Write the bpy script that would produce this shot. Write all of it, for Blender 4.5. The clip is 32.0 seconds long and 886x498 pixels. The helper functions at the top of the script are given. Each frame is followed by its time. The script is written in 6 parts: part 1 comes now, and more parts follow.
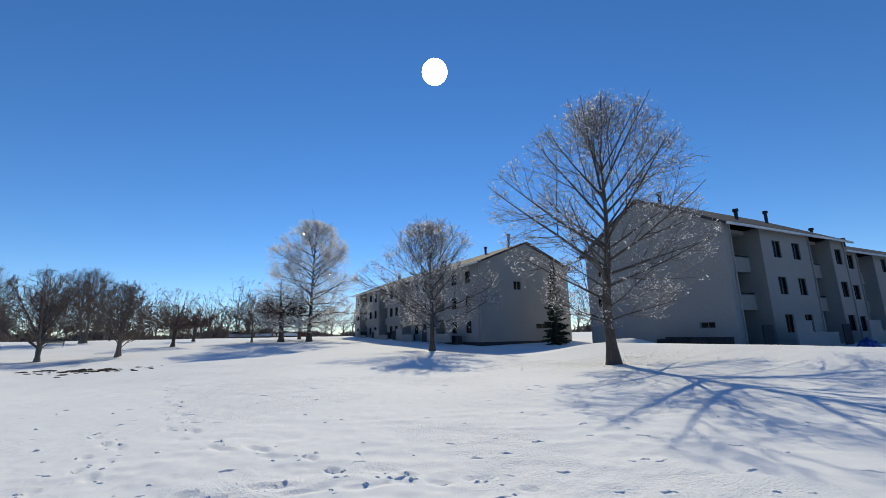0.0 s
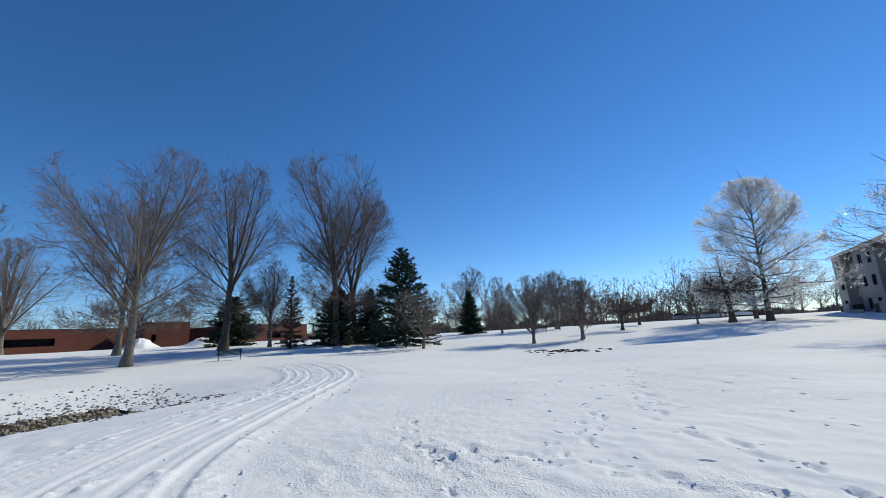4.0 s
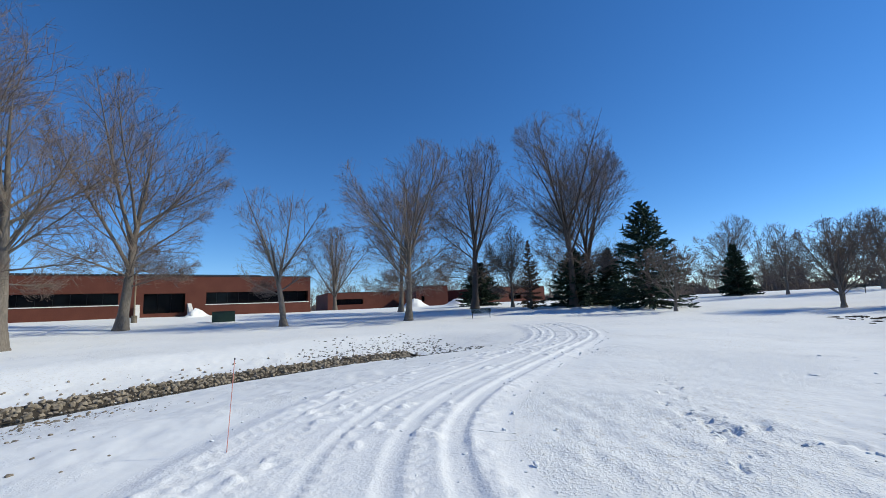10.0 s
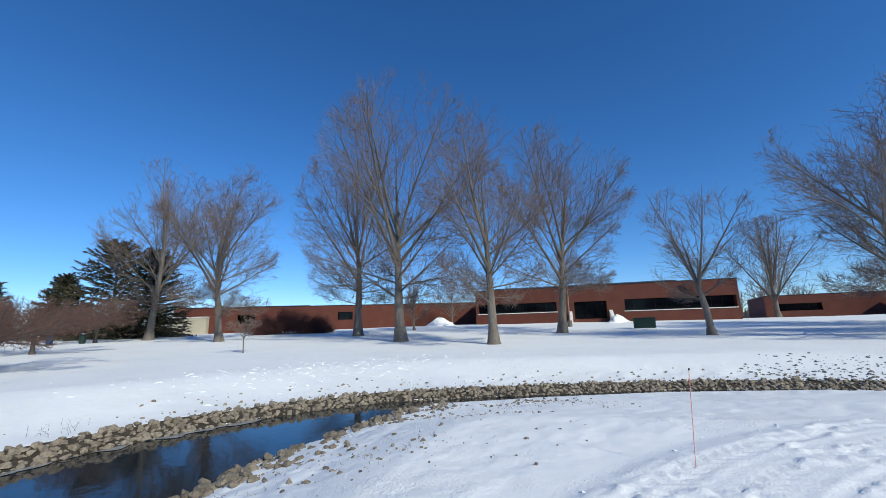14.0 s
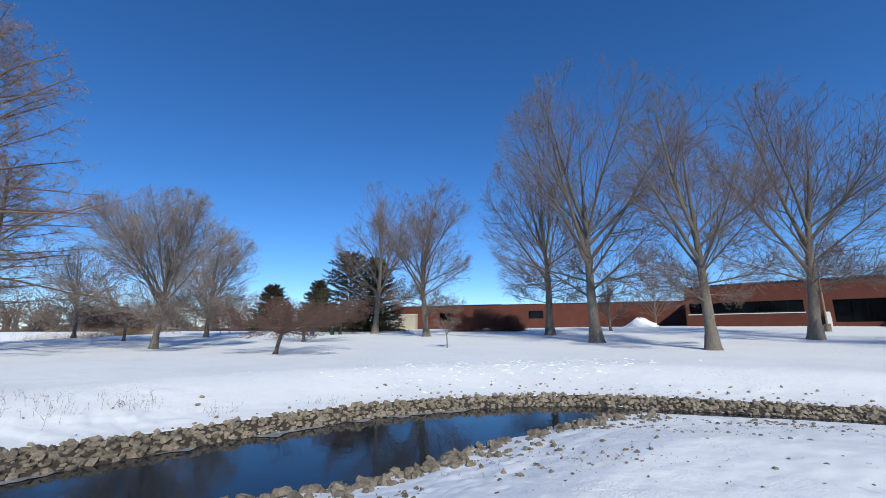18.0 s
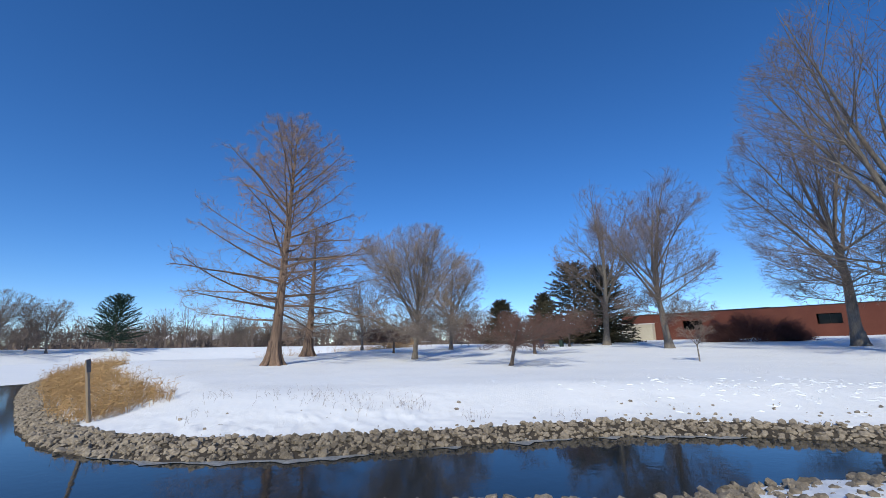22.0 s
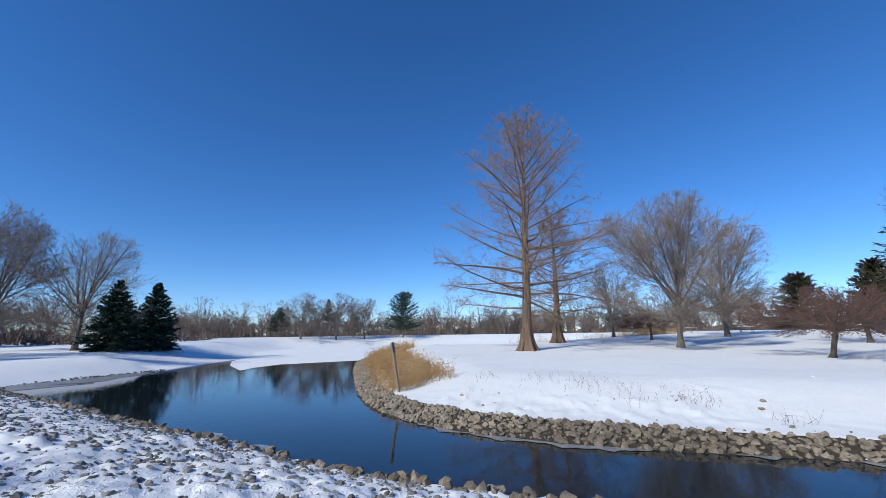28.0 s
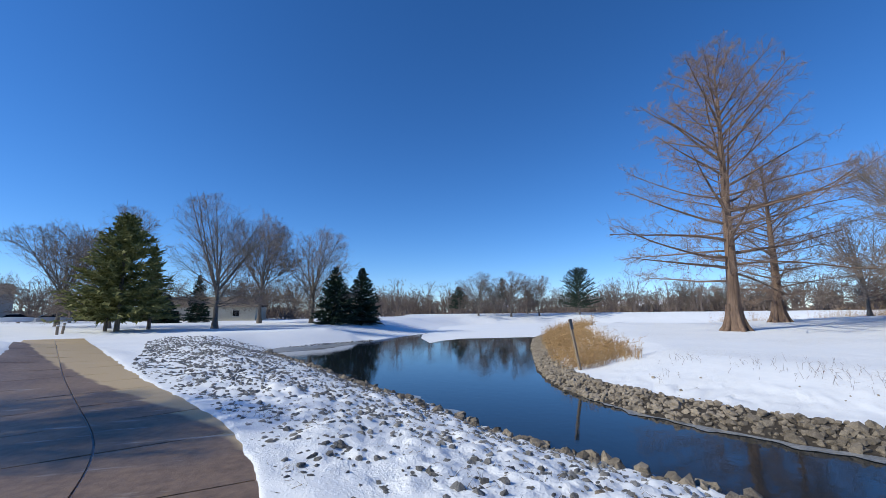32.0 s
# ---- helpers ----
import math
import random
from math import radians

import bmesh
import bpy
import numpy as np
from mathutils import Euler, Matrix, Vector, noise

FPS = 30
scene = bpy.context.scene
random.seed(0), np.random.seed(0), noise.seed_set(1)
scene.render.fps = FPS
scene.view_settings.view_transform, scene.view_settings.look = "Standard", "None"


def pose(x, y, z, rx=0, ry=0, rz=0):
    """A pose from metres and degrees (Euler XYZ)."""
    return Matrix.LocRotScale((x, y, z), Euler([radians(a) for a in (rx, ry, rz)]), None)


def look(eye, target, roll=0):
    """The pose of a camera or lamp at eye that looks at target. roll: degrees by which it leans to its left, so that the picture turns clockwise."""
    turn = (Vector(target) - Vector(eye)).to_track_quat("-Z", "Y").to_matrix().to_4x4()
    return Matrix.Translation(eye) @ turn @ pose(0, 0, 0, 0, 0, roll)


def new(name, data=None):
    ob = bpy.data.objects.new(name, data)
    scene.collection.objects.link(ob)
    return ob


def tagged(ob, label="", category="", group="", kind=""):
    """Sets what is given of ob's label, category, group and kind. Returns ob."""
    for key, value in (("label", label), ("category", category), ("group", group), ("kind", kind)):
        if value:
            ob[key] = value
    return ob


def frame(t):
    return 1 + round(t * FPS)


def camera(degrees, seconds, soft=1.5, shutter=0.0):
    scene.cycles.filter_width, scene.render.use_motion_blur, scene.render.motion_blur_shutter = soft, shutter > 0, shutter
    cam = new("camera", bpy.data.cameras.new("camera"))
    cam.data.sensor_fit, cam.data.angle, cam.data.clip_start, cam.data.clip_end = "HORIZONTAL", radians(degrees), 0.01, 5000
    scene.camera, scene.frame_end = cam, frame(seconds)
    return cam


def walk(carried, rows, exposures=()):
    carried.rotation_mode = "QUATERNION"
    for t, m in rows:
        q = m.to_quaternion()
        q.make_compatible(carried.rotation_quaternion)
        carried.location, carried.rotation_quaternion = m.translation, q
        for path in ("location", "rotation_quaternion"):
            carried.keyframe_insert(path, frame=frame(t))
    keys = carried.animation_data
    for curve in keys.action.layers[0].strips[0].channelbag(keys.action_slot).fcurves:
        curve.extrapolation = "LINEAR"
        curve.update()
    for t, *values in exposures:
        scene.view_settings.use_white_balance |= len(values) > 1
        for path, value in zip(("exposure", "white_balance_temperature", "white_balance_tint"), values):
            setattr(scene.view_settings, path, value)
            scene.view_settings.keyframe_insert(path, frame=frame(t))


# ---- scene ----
cam = camera(94.15, 32.0, soft=0.9)

# seconds, eye (x, y, z), then yaw to the left, pitch up and roll in degrees
ROWS = [
    (0, -0.36, 0.30, 1.60, 0.04, 11.73, -1.03),
    (0.5, -0.38, 0.29, 1.61, 1.18, 11.80, -1.17),
    (1, -0.40, 0.29, 1.61, 4.20, 11.88, -1.47),
    (1.5, -0.44, 0.30, 1.61, 9.82, 12.00, -1.95),
    (2, -0.47, 0.31, 1.62, 18.07, 12.09, -2.47),
    (2.5, -0.47, 0.32, 1.63, 28.12, 12.08, -2.87),
    (3, -0.45, 0.34, 1.64, 38.31, 11.98, -3.26),
    (3.5, -0.42, 0.35, 1.64, 47.60, 11.80, -3.28),
    (4, -0.40, 0.34, 1.65, 55.36, 11.55, -3.24),
    (4.5, -0.39, 0.33, 1.65, 61.65, 11.25, -3.10),
    (6.5, -0.42, 0.17, 1.62, 78.11, 9.41, -2.42),
    (7, -0.42, 0.17, 1.62, 79.85, 8.86, -2.31),
    (7.5, -0.42, 0.17, 1.62, 80.78, 8.48, -2.28),
    (8, -0.41, 0.17, 1.62, 81.16, 8.28, -2.27),
    (8.5, -0.41, 0.17, 1.62, 81.37, 8.16, -2.30),
    (9, -0.41, 0.17, 1.62, 81.83, 8.06, -2.36),
    (9.5, -0.41, 0.16, 1.62, 83.52, 8.00, -2.52),
    (10, -0.41, 0.14, 1.62, 87.28, 8.03, -2.79),
    (10.5, -0.41, 0.11, 1.62, 93.36, 8.23, -2.99),
    (11, -0.41, 0.06, 1.62, 101.15, 8.57, -3.17),
    (11.5, -0.40, 0.01, 1.62, 109.35, 8.92, -3.14),
    (12, -0.40, -0.04, 1.62, 116.79, 9.26, -2.98),
    (12.5, -0.39, -0.09, 1.63, 123.24, 9.54, -2.68),
    (13, -0.37, -0.13, 1.63, 129.21, 9.95, -2.38),
    (13.5, -0.35, -0.16, 1.64, 134.95, 10.53, -2.10),
    (14, -0.33, -0.17, 1.65, 140.48, 11.04, -1.60),
    (14.5, -0.31, -0.18, 1.65, 145.48, 11.39, -1.15),
    (15, -0.30, -0.19, 1.66, 149.92, 11.55, -0.74),
    (15.5, -0.30, -0.19, 1.66, 153.70, 11.56, -0.45),
    (17.5, -0.15, -0.12, 1.69, 163.80, 11.21, -0.15),
    (18, -0.12, -0.10, 1.70, 166.34, 11.23, -0.11),
    (18.5, -0.07, -0.06, 1.72, 169.57, 11.25, -0.14),
    (19, -0.03, -0.02, 1.73, 173.55, 11.26, -0.19),
    (19.5, 0.01, 0.01, 1.73, 177.91, 11.30, -0.36),
    (20, 0.03, 0.04, 1.73, 182.22, 11.40, -0.48),
    (20.5, 0.04, 0.06, 1.73, 186.35, 11.64, -0.60),
    (21, 0.05, 0.07, 1.73, 190.21, 12.02, -0.62),
    (21.5, 0.07, 0.08, 1.72, 193.55, 12.52, -0.66),
    (22, 0.10, 0.07, 1.71, 196.41, 13.03, -0.69),
    (22.5, 0.12, 0.06, 1.70, 199.04, 13.38, -0.78),
    (23, 0.15, 0.03, 1.69, 201.88, 13.55, -0.87),
    (23.5, 0.18, 0.01, 1.69, 204.96, 13.61, -0.91),
    (24, 0.20, -0.00, 1.69, 208.09, 13.64, -0.89),
    (24.5, 0.22, -0.01, 1.70, 210.95, 13.63, -0.80),
    (26.5, 0.53, -0.11, 1.67, 217.92, 13.15, -0.48),
    (27, 0.58, -0.12, 1.66, 220.59, 12.78, -0.51),
    (27.5, 0.62, -0.13, 1.65, 224.40, 12.28, -0.64),
    (28, 0.67, -0.13, 1.64, 228.90, 11.76, -0.79),
    (28.5, 0.70, -0.13, 1.64, 233.57, 11.26, -0.96),
    (29, 0.73, -0.13, 1.63, 238.08, 10.85, -1.07),
    (29.5, 0.76, -0.12, 1.63, 242.28, 10.45, -1.08),
    (30, 0.78, -0.12, 1.63, 245.97, 10.09, -0.95),
    (30.5, 0.79, -0.12, 1.62, 248.85, 9.70, -0.86),
    (31, 0.79, -0.12, 1.62, 250.80, 9.36, -0.80),
    (31.5, 0.79, -0.13, 1.62, 251.93, 9.13, -0.70),
    (32, 0.78, -0.13, 1.61, 252.50, 8.96, -0.54),
]
walk(cam, [(t, pose(x, y, z, 90 + pitch, 0, yaw) @ pose(0, 0, 0, 0, 0, roll)) for t, x, y, z, yaw, pitch, roll in ROWS],
     [(0, -0.27, 6750, 10), (2, -0.25, 6650, 10), (4, -0.22, 6450, 8), (9, -0.15, 6350, 9), (13, -0.14, 6050, 8), (19, -0.11, 6050, 12), (23, -0.12, 6000, 13), (32, -0.08, 5950, 13)])

# ---- sky and sun ----
SUN_UP, SUN_WAY = 35.0, 0.86  # degrees above the horizon, and to the left of +y
sun_from = Vector((-math.sin(radians(SUN_WAY)) * math.cos(radians(SUN_UP)), math.cos(radians(SUN_WAY)) * math.cos(radians(SUN_UP)), math.sin(radians(SUN_UP))))
world = bpy.data.worlds.new("winter_sky")
scene.world = world
world.use_nodes = True
sky = world.node_tree.nodes.new("ShaderNodeTexSky")
sky.sky_type, sky.sun_disc = "NISHITA", False
sky.sun_elevation, sky.sun_rotation = radians(SUN_UP), radians(-SUN_WAY)
sky.altitude, sky.air_density, sky.dust_density, sky.ozone_density = 1500, 1.0, 0.0, 6.0
clear_air = world.node_tree.nodes.new("ShaderNodeHueSaturation")
clear_air.inputs["Hue"].default_value, clear_air.inputs["Saturation"].default_value = 0.5025, 1.16
world.node_tree.links.new(sky.outputs[0], clear_air.inputs["Color"])
world.node_tree.links.new(clear_air.outputs[0], world.node_tree.nodes["Background"].inputs[0])
world.node_tree.nodes["Background"].inputs[1].default_value = 0.148
sun_data = bpy.data.lights.new("sun_light", "SUN")
sun_data.energy, sun_data.angle, sun_data.color = 4.15, radians(0.53), (1.0, 0.922, 0.69)
new("sun_light", sun_data).matrix_world = look(sun_from * 100, (0, 0, 0))

# ---- materials ----
def material(name, colour, colour2=None, rough=0.8, scale=3.0, fine=40.0, bump=0.0, bump_scale=None, metal=0.0, mix=0.5, stretch=(1, 1, 1), spec=0.3, random_hue=0.0, coords="Object"):
    """A surface whose colour wanders between two tones at two scales, with fine relief."""
    m = bpy.data.materials.new(name)
    m.use_nodes = True
    nodes, link = m.node_tree.nodes, m.node_tree.links.new
    bsdf = nodes["Principled BSDF"]
    bsdf.inputs["Roughness"].default_value, bsdf.inputs["Metallic"].default_value = rough, metal
    bsdf.inputs["Specular IOR Level"].default_value = spec
    place, bend = nodes.new("ShaderNodeTexCoord"), nodes.new("ShaderNodeMapping")
    bend.inputs["Scale"].default_value = stretch
    link(place.outputs[coords], bend.inputs[0])
    big, small = nodes.new("ShaderNodeTexNoise"), nodes.new("ShaderNodeTexNoise")
    for tex, s, d in ((big, scale, 4), (small, fine, 6)):
        tex.inputs["Scale"].default_value, tex.inputs["Detail"].default_value = s, d
        link(bend.outputs[0], tex.inputs["Vector"])
    both = nodes.new("ShaderNodeMath")
    both.operation = "ADD"
    link(big.outputs["Fac"], both.inputs[0]), link(small.outputs["Fac"], both.inputs[1])
    ramp = nodes.new("ShaderNodeValToRGB")
    ramp.color_ramp.elements[0].position, ramp.color_ramp.elements[1].position = 0.5 - mix * 0.4, 0.5 + mix * 0.4
    half = nodes.new("ShaderNodeMath")
    half.operation, half.inputs[1].default_value = "MULTIPLY", 0.5
    link(both.outputs[0], half.inputs[0]), link(half.outputs[0], ramp.inputs[0])
    ramp.color_ramp.elements[0].color, ramp.color_ramp.elements[1].color = (*colour, 1), (*(colour2 or colour), 1)
    out = ramp.outputs[0]
    if random_hue:
        info, hue, spread = nodes.new("ShaderNodeObjectInfo"), nodes.new("ShaderNodeHueSaturation"), nodes.new("ShaderNodeMapRange")
        spread.inputs["To Min"].default_value, spread.inputs["To Max"].default_value = 1 - random_hue, 1 + random_hue
        link(info.outputs["Random"], spread.inputs[0]), link(spread.outputs[0], hue.inputs["Value"]), link(out, hue.inputs["Color"])
        out = hue.outputs[0]
    link(out, bsdf.inputs["Base Color"])
    if bump:
        relief, tex = nodes.new("ShaderNodeBump"), nodes.new("ShaderNodeTexNoise")
        tex.inputs["Scale"].default_value, tex.inputs["Detail"].default_value = bump_scale or fine, 8
        link(bend.outputs[0], tex.inputs["Vector"])
        relief.inputs["Strength"].default_value, relief.inputs["Distance"].default_value = 1.0, bump
        link(tex.outputs["Fac"], relief.inputs["Height"]), link(relief.outputs[0], bsdf.inputs["Normal"])
    return m


def snow_material():
    """Crusted snow: smooth drifts and rough patches, with bleached grass showing faintly through where it lies thin."""
    m = material("snow", (0.78, 0.81, 0.85), (0.87, 0.88, 0.89), 0.85, 0.35, 5.0, spec=0.12)
    nodes, link = m.node_tree.nodes, m.node_tree.links.new
    bsdf, place = nodes["Principled BSDF"], nodes.new("ShaderNodeTexCoord")

    def noise_at(scale, detail, rough=0.5):
        n = nodes.new("ShaderNodeTexNoise")
        n.inputs["Scale"].default_value, n.inputs["Detail"].default_value, n.inputs["Roughness"].default_value = scale, detail, rough
        link(place.outputs["Object"], n.inputs["Vector"])
        return n.outputs["Fac"]

    def ranged(value, lo, hi, a, b):
        r = nodes.new("ShaderNodeMapRange")
        for k, v in zip(("From Min", "From Max", "To Min", "To Max"), (lo, hi, a, b)):
            r.inputs[k].default_value = v
        link(value, r.inputs[0])
        return r.outputs[0]

    def times(a, b):
        p = nodes.new("ShaderNodeMath")
        p.operation = "MULTIPLY"
        link(a, p.inputs[0]), link(b, p.inputs[1])
        return p.outputs[0]

    patch = ranged(noise_at(0.11, 3), 0.44, 0.60, 0.05, 1.0)
    lumps = times(noise_at(7.0, 5, 0.6), patch)
    broad = nodes.new("ShaderNodeBump")
    broad.inputs["Strength"].default_value, broad.inputs["Distance"].default_value = 1.0, 0.035
    link(noise_at(1.1, 3), broad.inputs["Height"])
    fine = nodes.new("ShaderNodeBump")
    fine.inputs["Strength"].default_value, fine.inputs["Distance"].default_value = 1.0, 0.014
    link(lumps, fine.inputs["Height"]), link(broad.outputs[0], fine.inputs["Normal"])
    # a granular crust that the wind has pitted, in drifts of its own
    crust = nodes.new("ShaderNodeBump")
    crust.inputs["Strength"].default_value, crust.inputs["Distance"].default_value = 1.0, 0.005
    pits = times(ranged(noise_at(26.0, 3, 0.55), 0.47, 0.62, 0.0, 1.0), ranged(noise_at(0.23, 3), 0.46, 0.56, 0.04, 1.0))
    link(pits, crust.inputs["Height"]), link(fine.outputs[0], crust.inputs["Normal"]), link(crust.outputs[0], bsdf.inputs["Normal"])
    grass = times(ranged(noise_at(0.16, 4), 0.50, 0.68, 0.0, 1.0), ranged(noise_at(11.0, 6, 0.7), 0.54, 0.66, 0.0, 0.5))
    mixed = nodes.new("ShaderNodeMix")
    mixed.data_type = "RGBA"
    mixed.inputs[7].default_value = (0.42, 0.35, 0.24, 1)
    old = bsdf.inputs["Base Color"].links[0].from_socket
    link(grass, mixed.inputs[0]), link(old, mixed.inputs[6]), link(mixed.outputs[2], bsdf.inputs["Base Color"])
    return m


SNOW = snow_material()
PRINT_SNOW = material("trodden_snow", (0.70, 0.74, 0.80), (0.84, 0.86, 0.88), 0.85, 1.5, 14, 0.006, 25, spec=0.12)
ICE_SNOW = material("snow_on_ice", (0.80, 0.83, 0.86), (0.87, 0.88, 0.89), 0.85, 0.15, 2.0, 0.01, 2.0, spec=0.12)
BARK = material("grey_brown_bark", (0.082, 0.071, 0.061), (0.265, 0.232, 0.196), 0.9, 1.2, 14, 0.02, 18, stretch=(1, 1, 0.25))
TWIG = material("twig_bark", (0.115, 0.085, 0.072), (0.245, 0.188, 0.158), 0.85, 0.6, 5)
PALE_TWIG = material("pale_tan_twigs", (0.17, 0.135, 0.112), (0.34, 0.28, 0.235), 0.85, 0.6, 5)
FAR_TWIG = material("far_grey_brown_twigs", (0.12, 0.092, 0.075), (0.24, 0.19, 0.16), 0.9, 0.06, 0.5)
DARK_BARK = material("dark_bark", (0.055, 0.045, 0.04), (0.15, 0.12, 0.10), 0.9, 1.2, 14, 0.02, 18, stretch=(1, 1, 0.25))
DARK_TWIG = material("dark_reddish_twigs", (0.095, 0.055, 0.045), (0.185, 0.108, 0.088), 0.85, 0.6, 5)
CYPRESS_BARK = material("orange_brown_bark", (0.10, 0.067, 0.048), (0.28, 0.19, 0.135), 0.9, 1.0, 10, 0.03, 9, stretch=(1, 1, 0.12))
CYPRESS_TWIG = material("orange_brown_twigs", (0.20, 0.138, 0.104), (0.35, 0.25, 0.19), 0.85, 0.6, 5)
ICY_TWIG = material("ice_coated_twigs", (0.10, 0.085, 0.075), (0.24, 0.21, 0.19), 0.12, 0.9, 7, spec=1.0)
FROST_TWIG = material("frosted_twigs", (0.24, 0.22, 0.21), (0.66, 0.65, 0.64), 0.15, 0.9, 7, spec=1.0)
ICE_GLINT = material("white_ice_glints", (0.8, 0.82, 0.84), (0.9, 0.91, 0.92), 0.4, 1, 9, spec=0.5)
for iced, share in ((ICY_TWIG, 0.08), (FROST_TWIG, 0.45), (ICE_GLINT, 0.8)):  # ice lets the light through
    nodes, link = iced.node_tree.nodes, iced.node_tree.links.new
    through_ice, blend = nodes.new("ShaderNodeBsdfTranslucent"), nodes.new("ShaderNodeMixShader")
    through_ice.inputs[0].default_value, blend.inputs[0].default_value = (0.8, 0.8, 0.82, 1), share
    link(nodes["Principled BSDF"].outputs[0], blend.inputs[1]), link(through_ice.outputs[0], blend.inputs[2]), link(blend.outputs[0], nodes["Material Output"].inputs[0])
NEEDLE = material("dark_green_needles", (0.012, 0.026, 0.018), (0.04, 0.07, 0.04), 0.7, 0.8, 8)
PINE_NEEDLE = material("yellow_green_needles", (0.10, 0.11, 0.034), (0.29, 0.285, 0.10), 0.7, 0.5, 6)
OLD_NEEDLE = material("dull_brown_green_needles", (0.028, 0.028, 0.016), (0.085, 0.075, 0.042), 0.75, 0.5, 6)
BROWN_NEEDLE = material("browned_needles", (0.08, 0.05, 0.03), (0.19, 0.13, 0.08), 0.8, 0.8, 8)
WATER_MAT = material("dark_stream_water", (0.010, 0.016, 0.022), (0.014, 0.02, 0.026), 0.03, 0.5, 2, 0.0025, 4.0, spec=0.28)
BRICK = material("red_brown_brick", (0.095, 0.030, 0.021), (0.142, 0.050, 0.035), 0.85, 0.6, 9, 0.004, 30)
DARK_GLASS = material("dark_window_glass", (0.006, 0.006, 0.007), (0.010, 0.010, 0.012), 0.1, 0.5, 3, spec=0.22)
SIDING = material("grey_white_stucco", (0.30, 0.29, 0.27), (0.38, 0.365, 0.34), 0.85, 0.25, 6, 0.004, 25)
ROOF = material("dark_shingles", (0.035, 0.035, 0.04), (0.08, 0.08, 0.085), 0.9, 0.6, 12, 0.01, 8)
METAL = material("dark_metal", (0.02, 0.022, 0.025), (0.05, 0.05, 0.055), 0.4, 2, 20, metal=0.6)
PAINT_WHITE = material("white_paint", (0.72, 0.72, 0.70), (0.80, 0.80, 0.78), 0.6, 1, 12)
SLOPE_STONE = material("grey_rubble", (0.06, 0.058, 0.054), (0.26, 0.255, 0.245), 0.9, 3.0, 16, 0.02, 14, random_hue=0.3)
STONE = material("limestone_riprap", (0.078, 0.064, 0.048), (0.33, 0.283, 0.222), 0.9, 2.2, 14, 0.02, 12, random_hue=0.3)
REED = material("dry_reeds", (0.34, 0.21, 0.09), (0.56, 0.38, 0.19), 0.85, 0.4, 3)
DEAD_GRASS = material("dead_grass", (0.10, 0.08, 0.05), (0.24, 0.19, 0.12), 0.9, 1.0, 8)
CONCRETE = material("damp_concrete", (0.125, 0.082, 0.054), (0.27, 0.188, 0.126), 0.48, 0.5, 9, 0.004, 40, mix=0.4)
nodes, link = CONCRETE.node_tree.nodes, CONCRETE.node_tree.links.new
side_of, wander, shift, dry, dried, tan = (nodes.new("ShaderNode" + k) for k in ("Attribute", "TexNoise", "Math", "MapRange", "Mix", "RGB"))
side_of.attribute_name, wander.inputs["Scale"].default_value, wander.inputs["Detail"].default_value = "across", 0.55, 5
shift.operation, shift.inputs[2].default_value = "MULTIPLY_ADD", 0.0
shift.inputs[1].default_value = 1.5
for key, value in zip(("From Min", "From Max", "To Min", "To Max"), (-1.15, -1.25, 0.0, 1.0)):  # the pond's side has dried
    dry.inputs[key].default_value = value
dried.data_type, tan.outputs[0].default_value = "RGBA", (0.52, 0.39, 0.22, 1)
old = nodes["Principled BSDF"].inputs["Base Color"].links[0].from_socket
link(wander.outputs["Fac"], shift.inputs[0]), link(side_of.outputs["Fac"], shift.inputs[2]), link(shift.outputs[0], dry.inputs[0])
link(dry.outputs[0], dried.inputs[0]), link(old, dried.inputs[6]), link(tan.outputs[0], dried.inputs[7]), link(dried.outputs[2], nodes["Principled BSDF"].inputs["Base Color"])
# white streaks of dried salt and trodden slush across the walk
place, bend, streak, thin, salted, white = (nodes.new("ShaderNode" + k) for k in ("TexCoord", "Mapping", "TexNoise", "MapRange", "Mix", "RGB"))
bend.inputs["Rotation"].default_value, bend.inputs["Scale"].default_value = (0, 0, radians(-27)), (3.4, 0.5, 1)
streak.inputs["Scale"].default_value, streak.inputs["Detail"].default_value, streak.inputs["Roughness"].default_value = 1.0, 6, 0.65
for key, value in zip(("From Min", "From Max", "To Min", "To Max"), (0.60, 0.72, 0.0, 0.55)):
    thin.inputs[key].default_value = value
salted.data_type, white.outputs[0].default_value = "RGBA", (0.62, 0.62, 0.63, 1)
old = nodes["Principled BSDF"].inputs["Base Color"].links[0].from_socket
link(place.outputs["Object"], bend.inputs[0]), link(bend.outputs[0], streak.inputs["Vector"]), link(streak.outputs["Fac"], thin.inputs[0])
link(thin.outputs[0], salted.inputs[0]), link(old, salted.inputs[6]), link(white.outputs[0], salted.inputs[7]), link(salted.outputs[2], nodes["Principled BSDF"].inputs["Base Color"])
GREEN_PAINT = material("dark_green_paint", (0.012, 0.03, 0.025), (0.02, 0.045, 0.036), 0.5, 2, 20)
WOOD = material("weathered_wood", (0.22, 0.17, 0.12), (0.36, 0.29, 0.21), 0.85, 3, 30, 0.004, 30, stretch=(1, 1, 0.1))
# ---- plan of the ground ----
WATER = -1.1
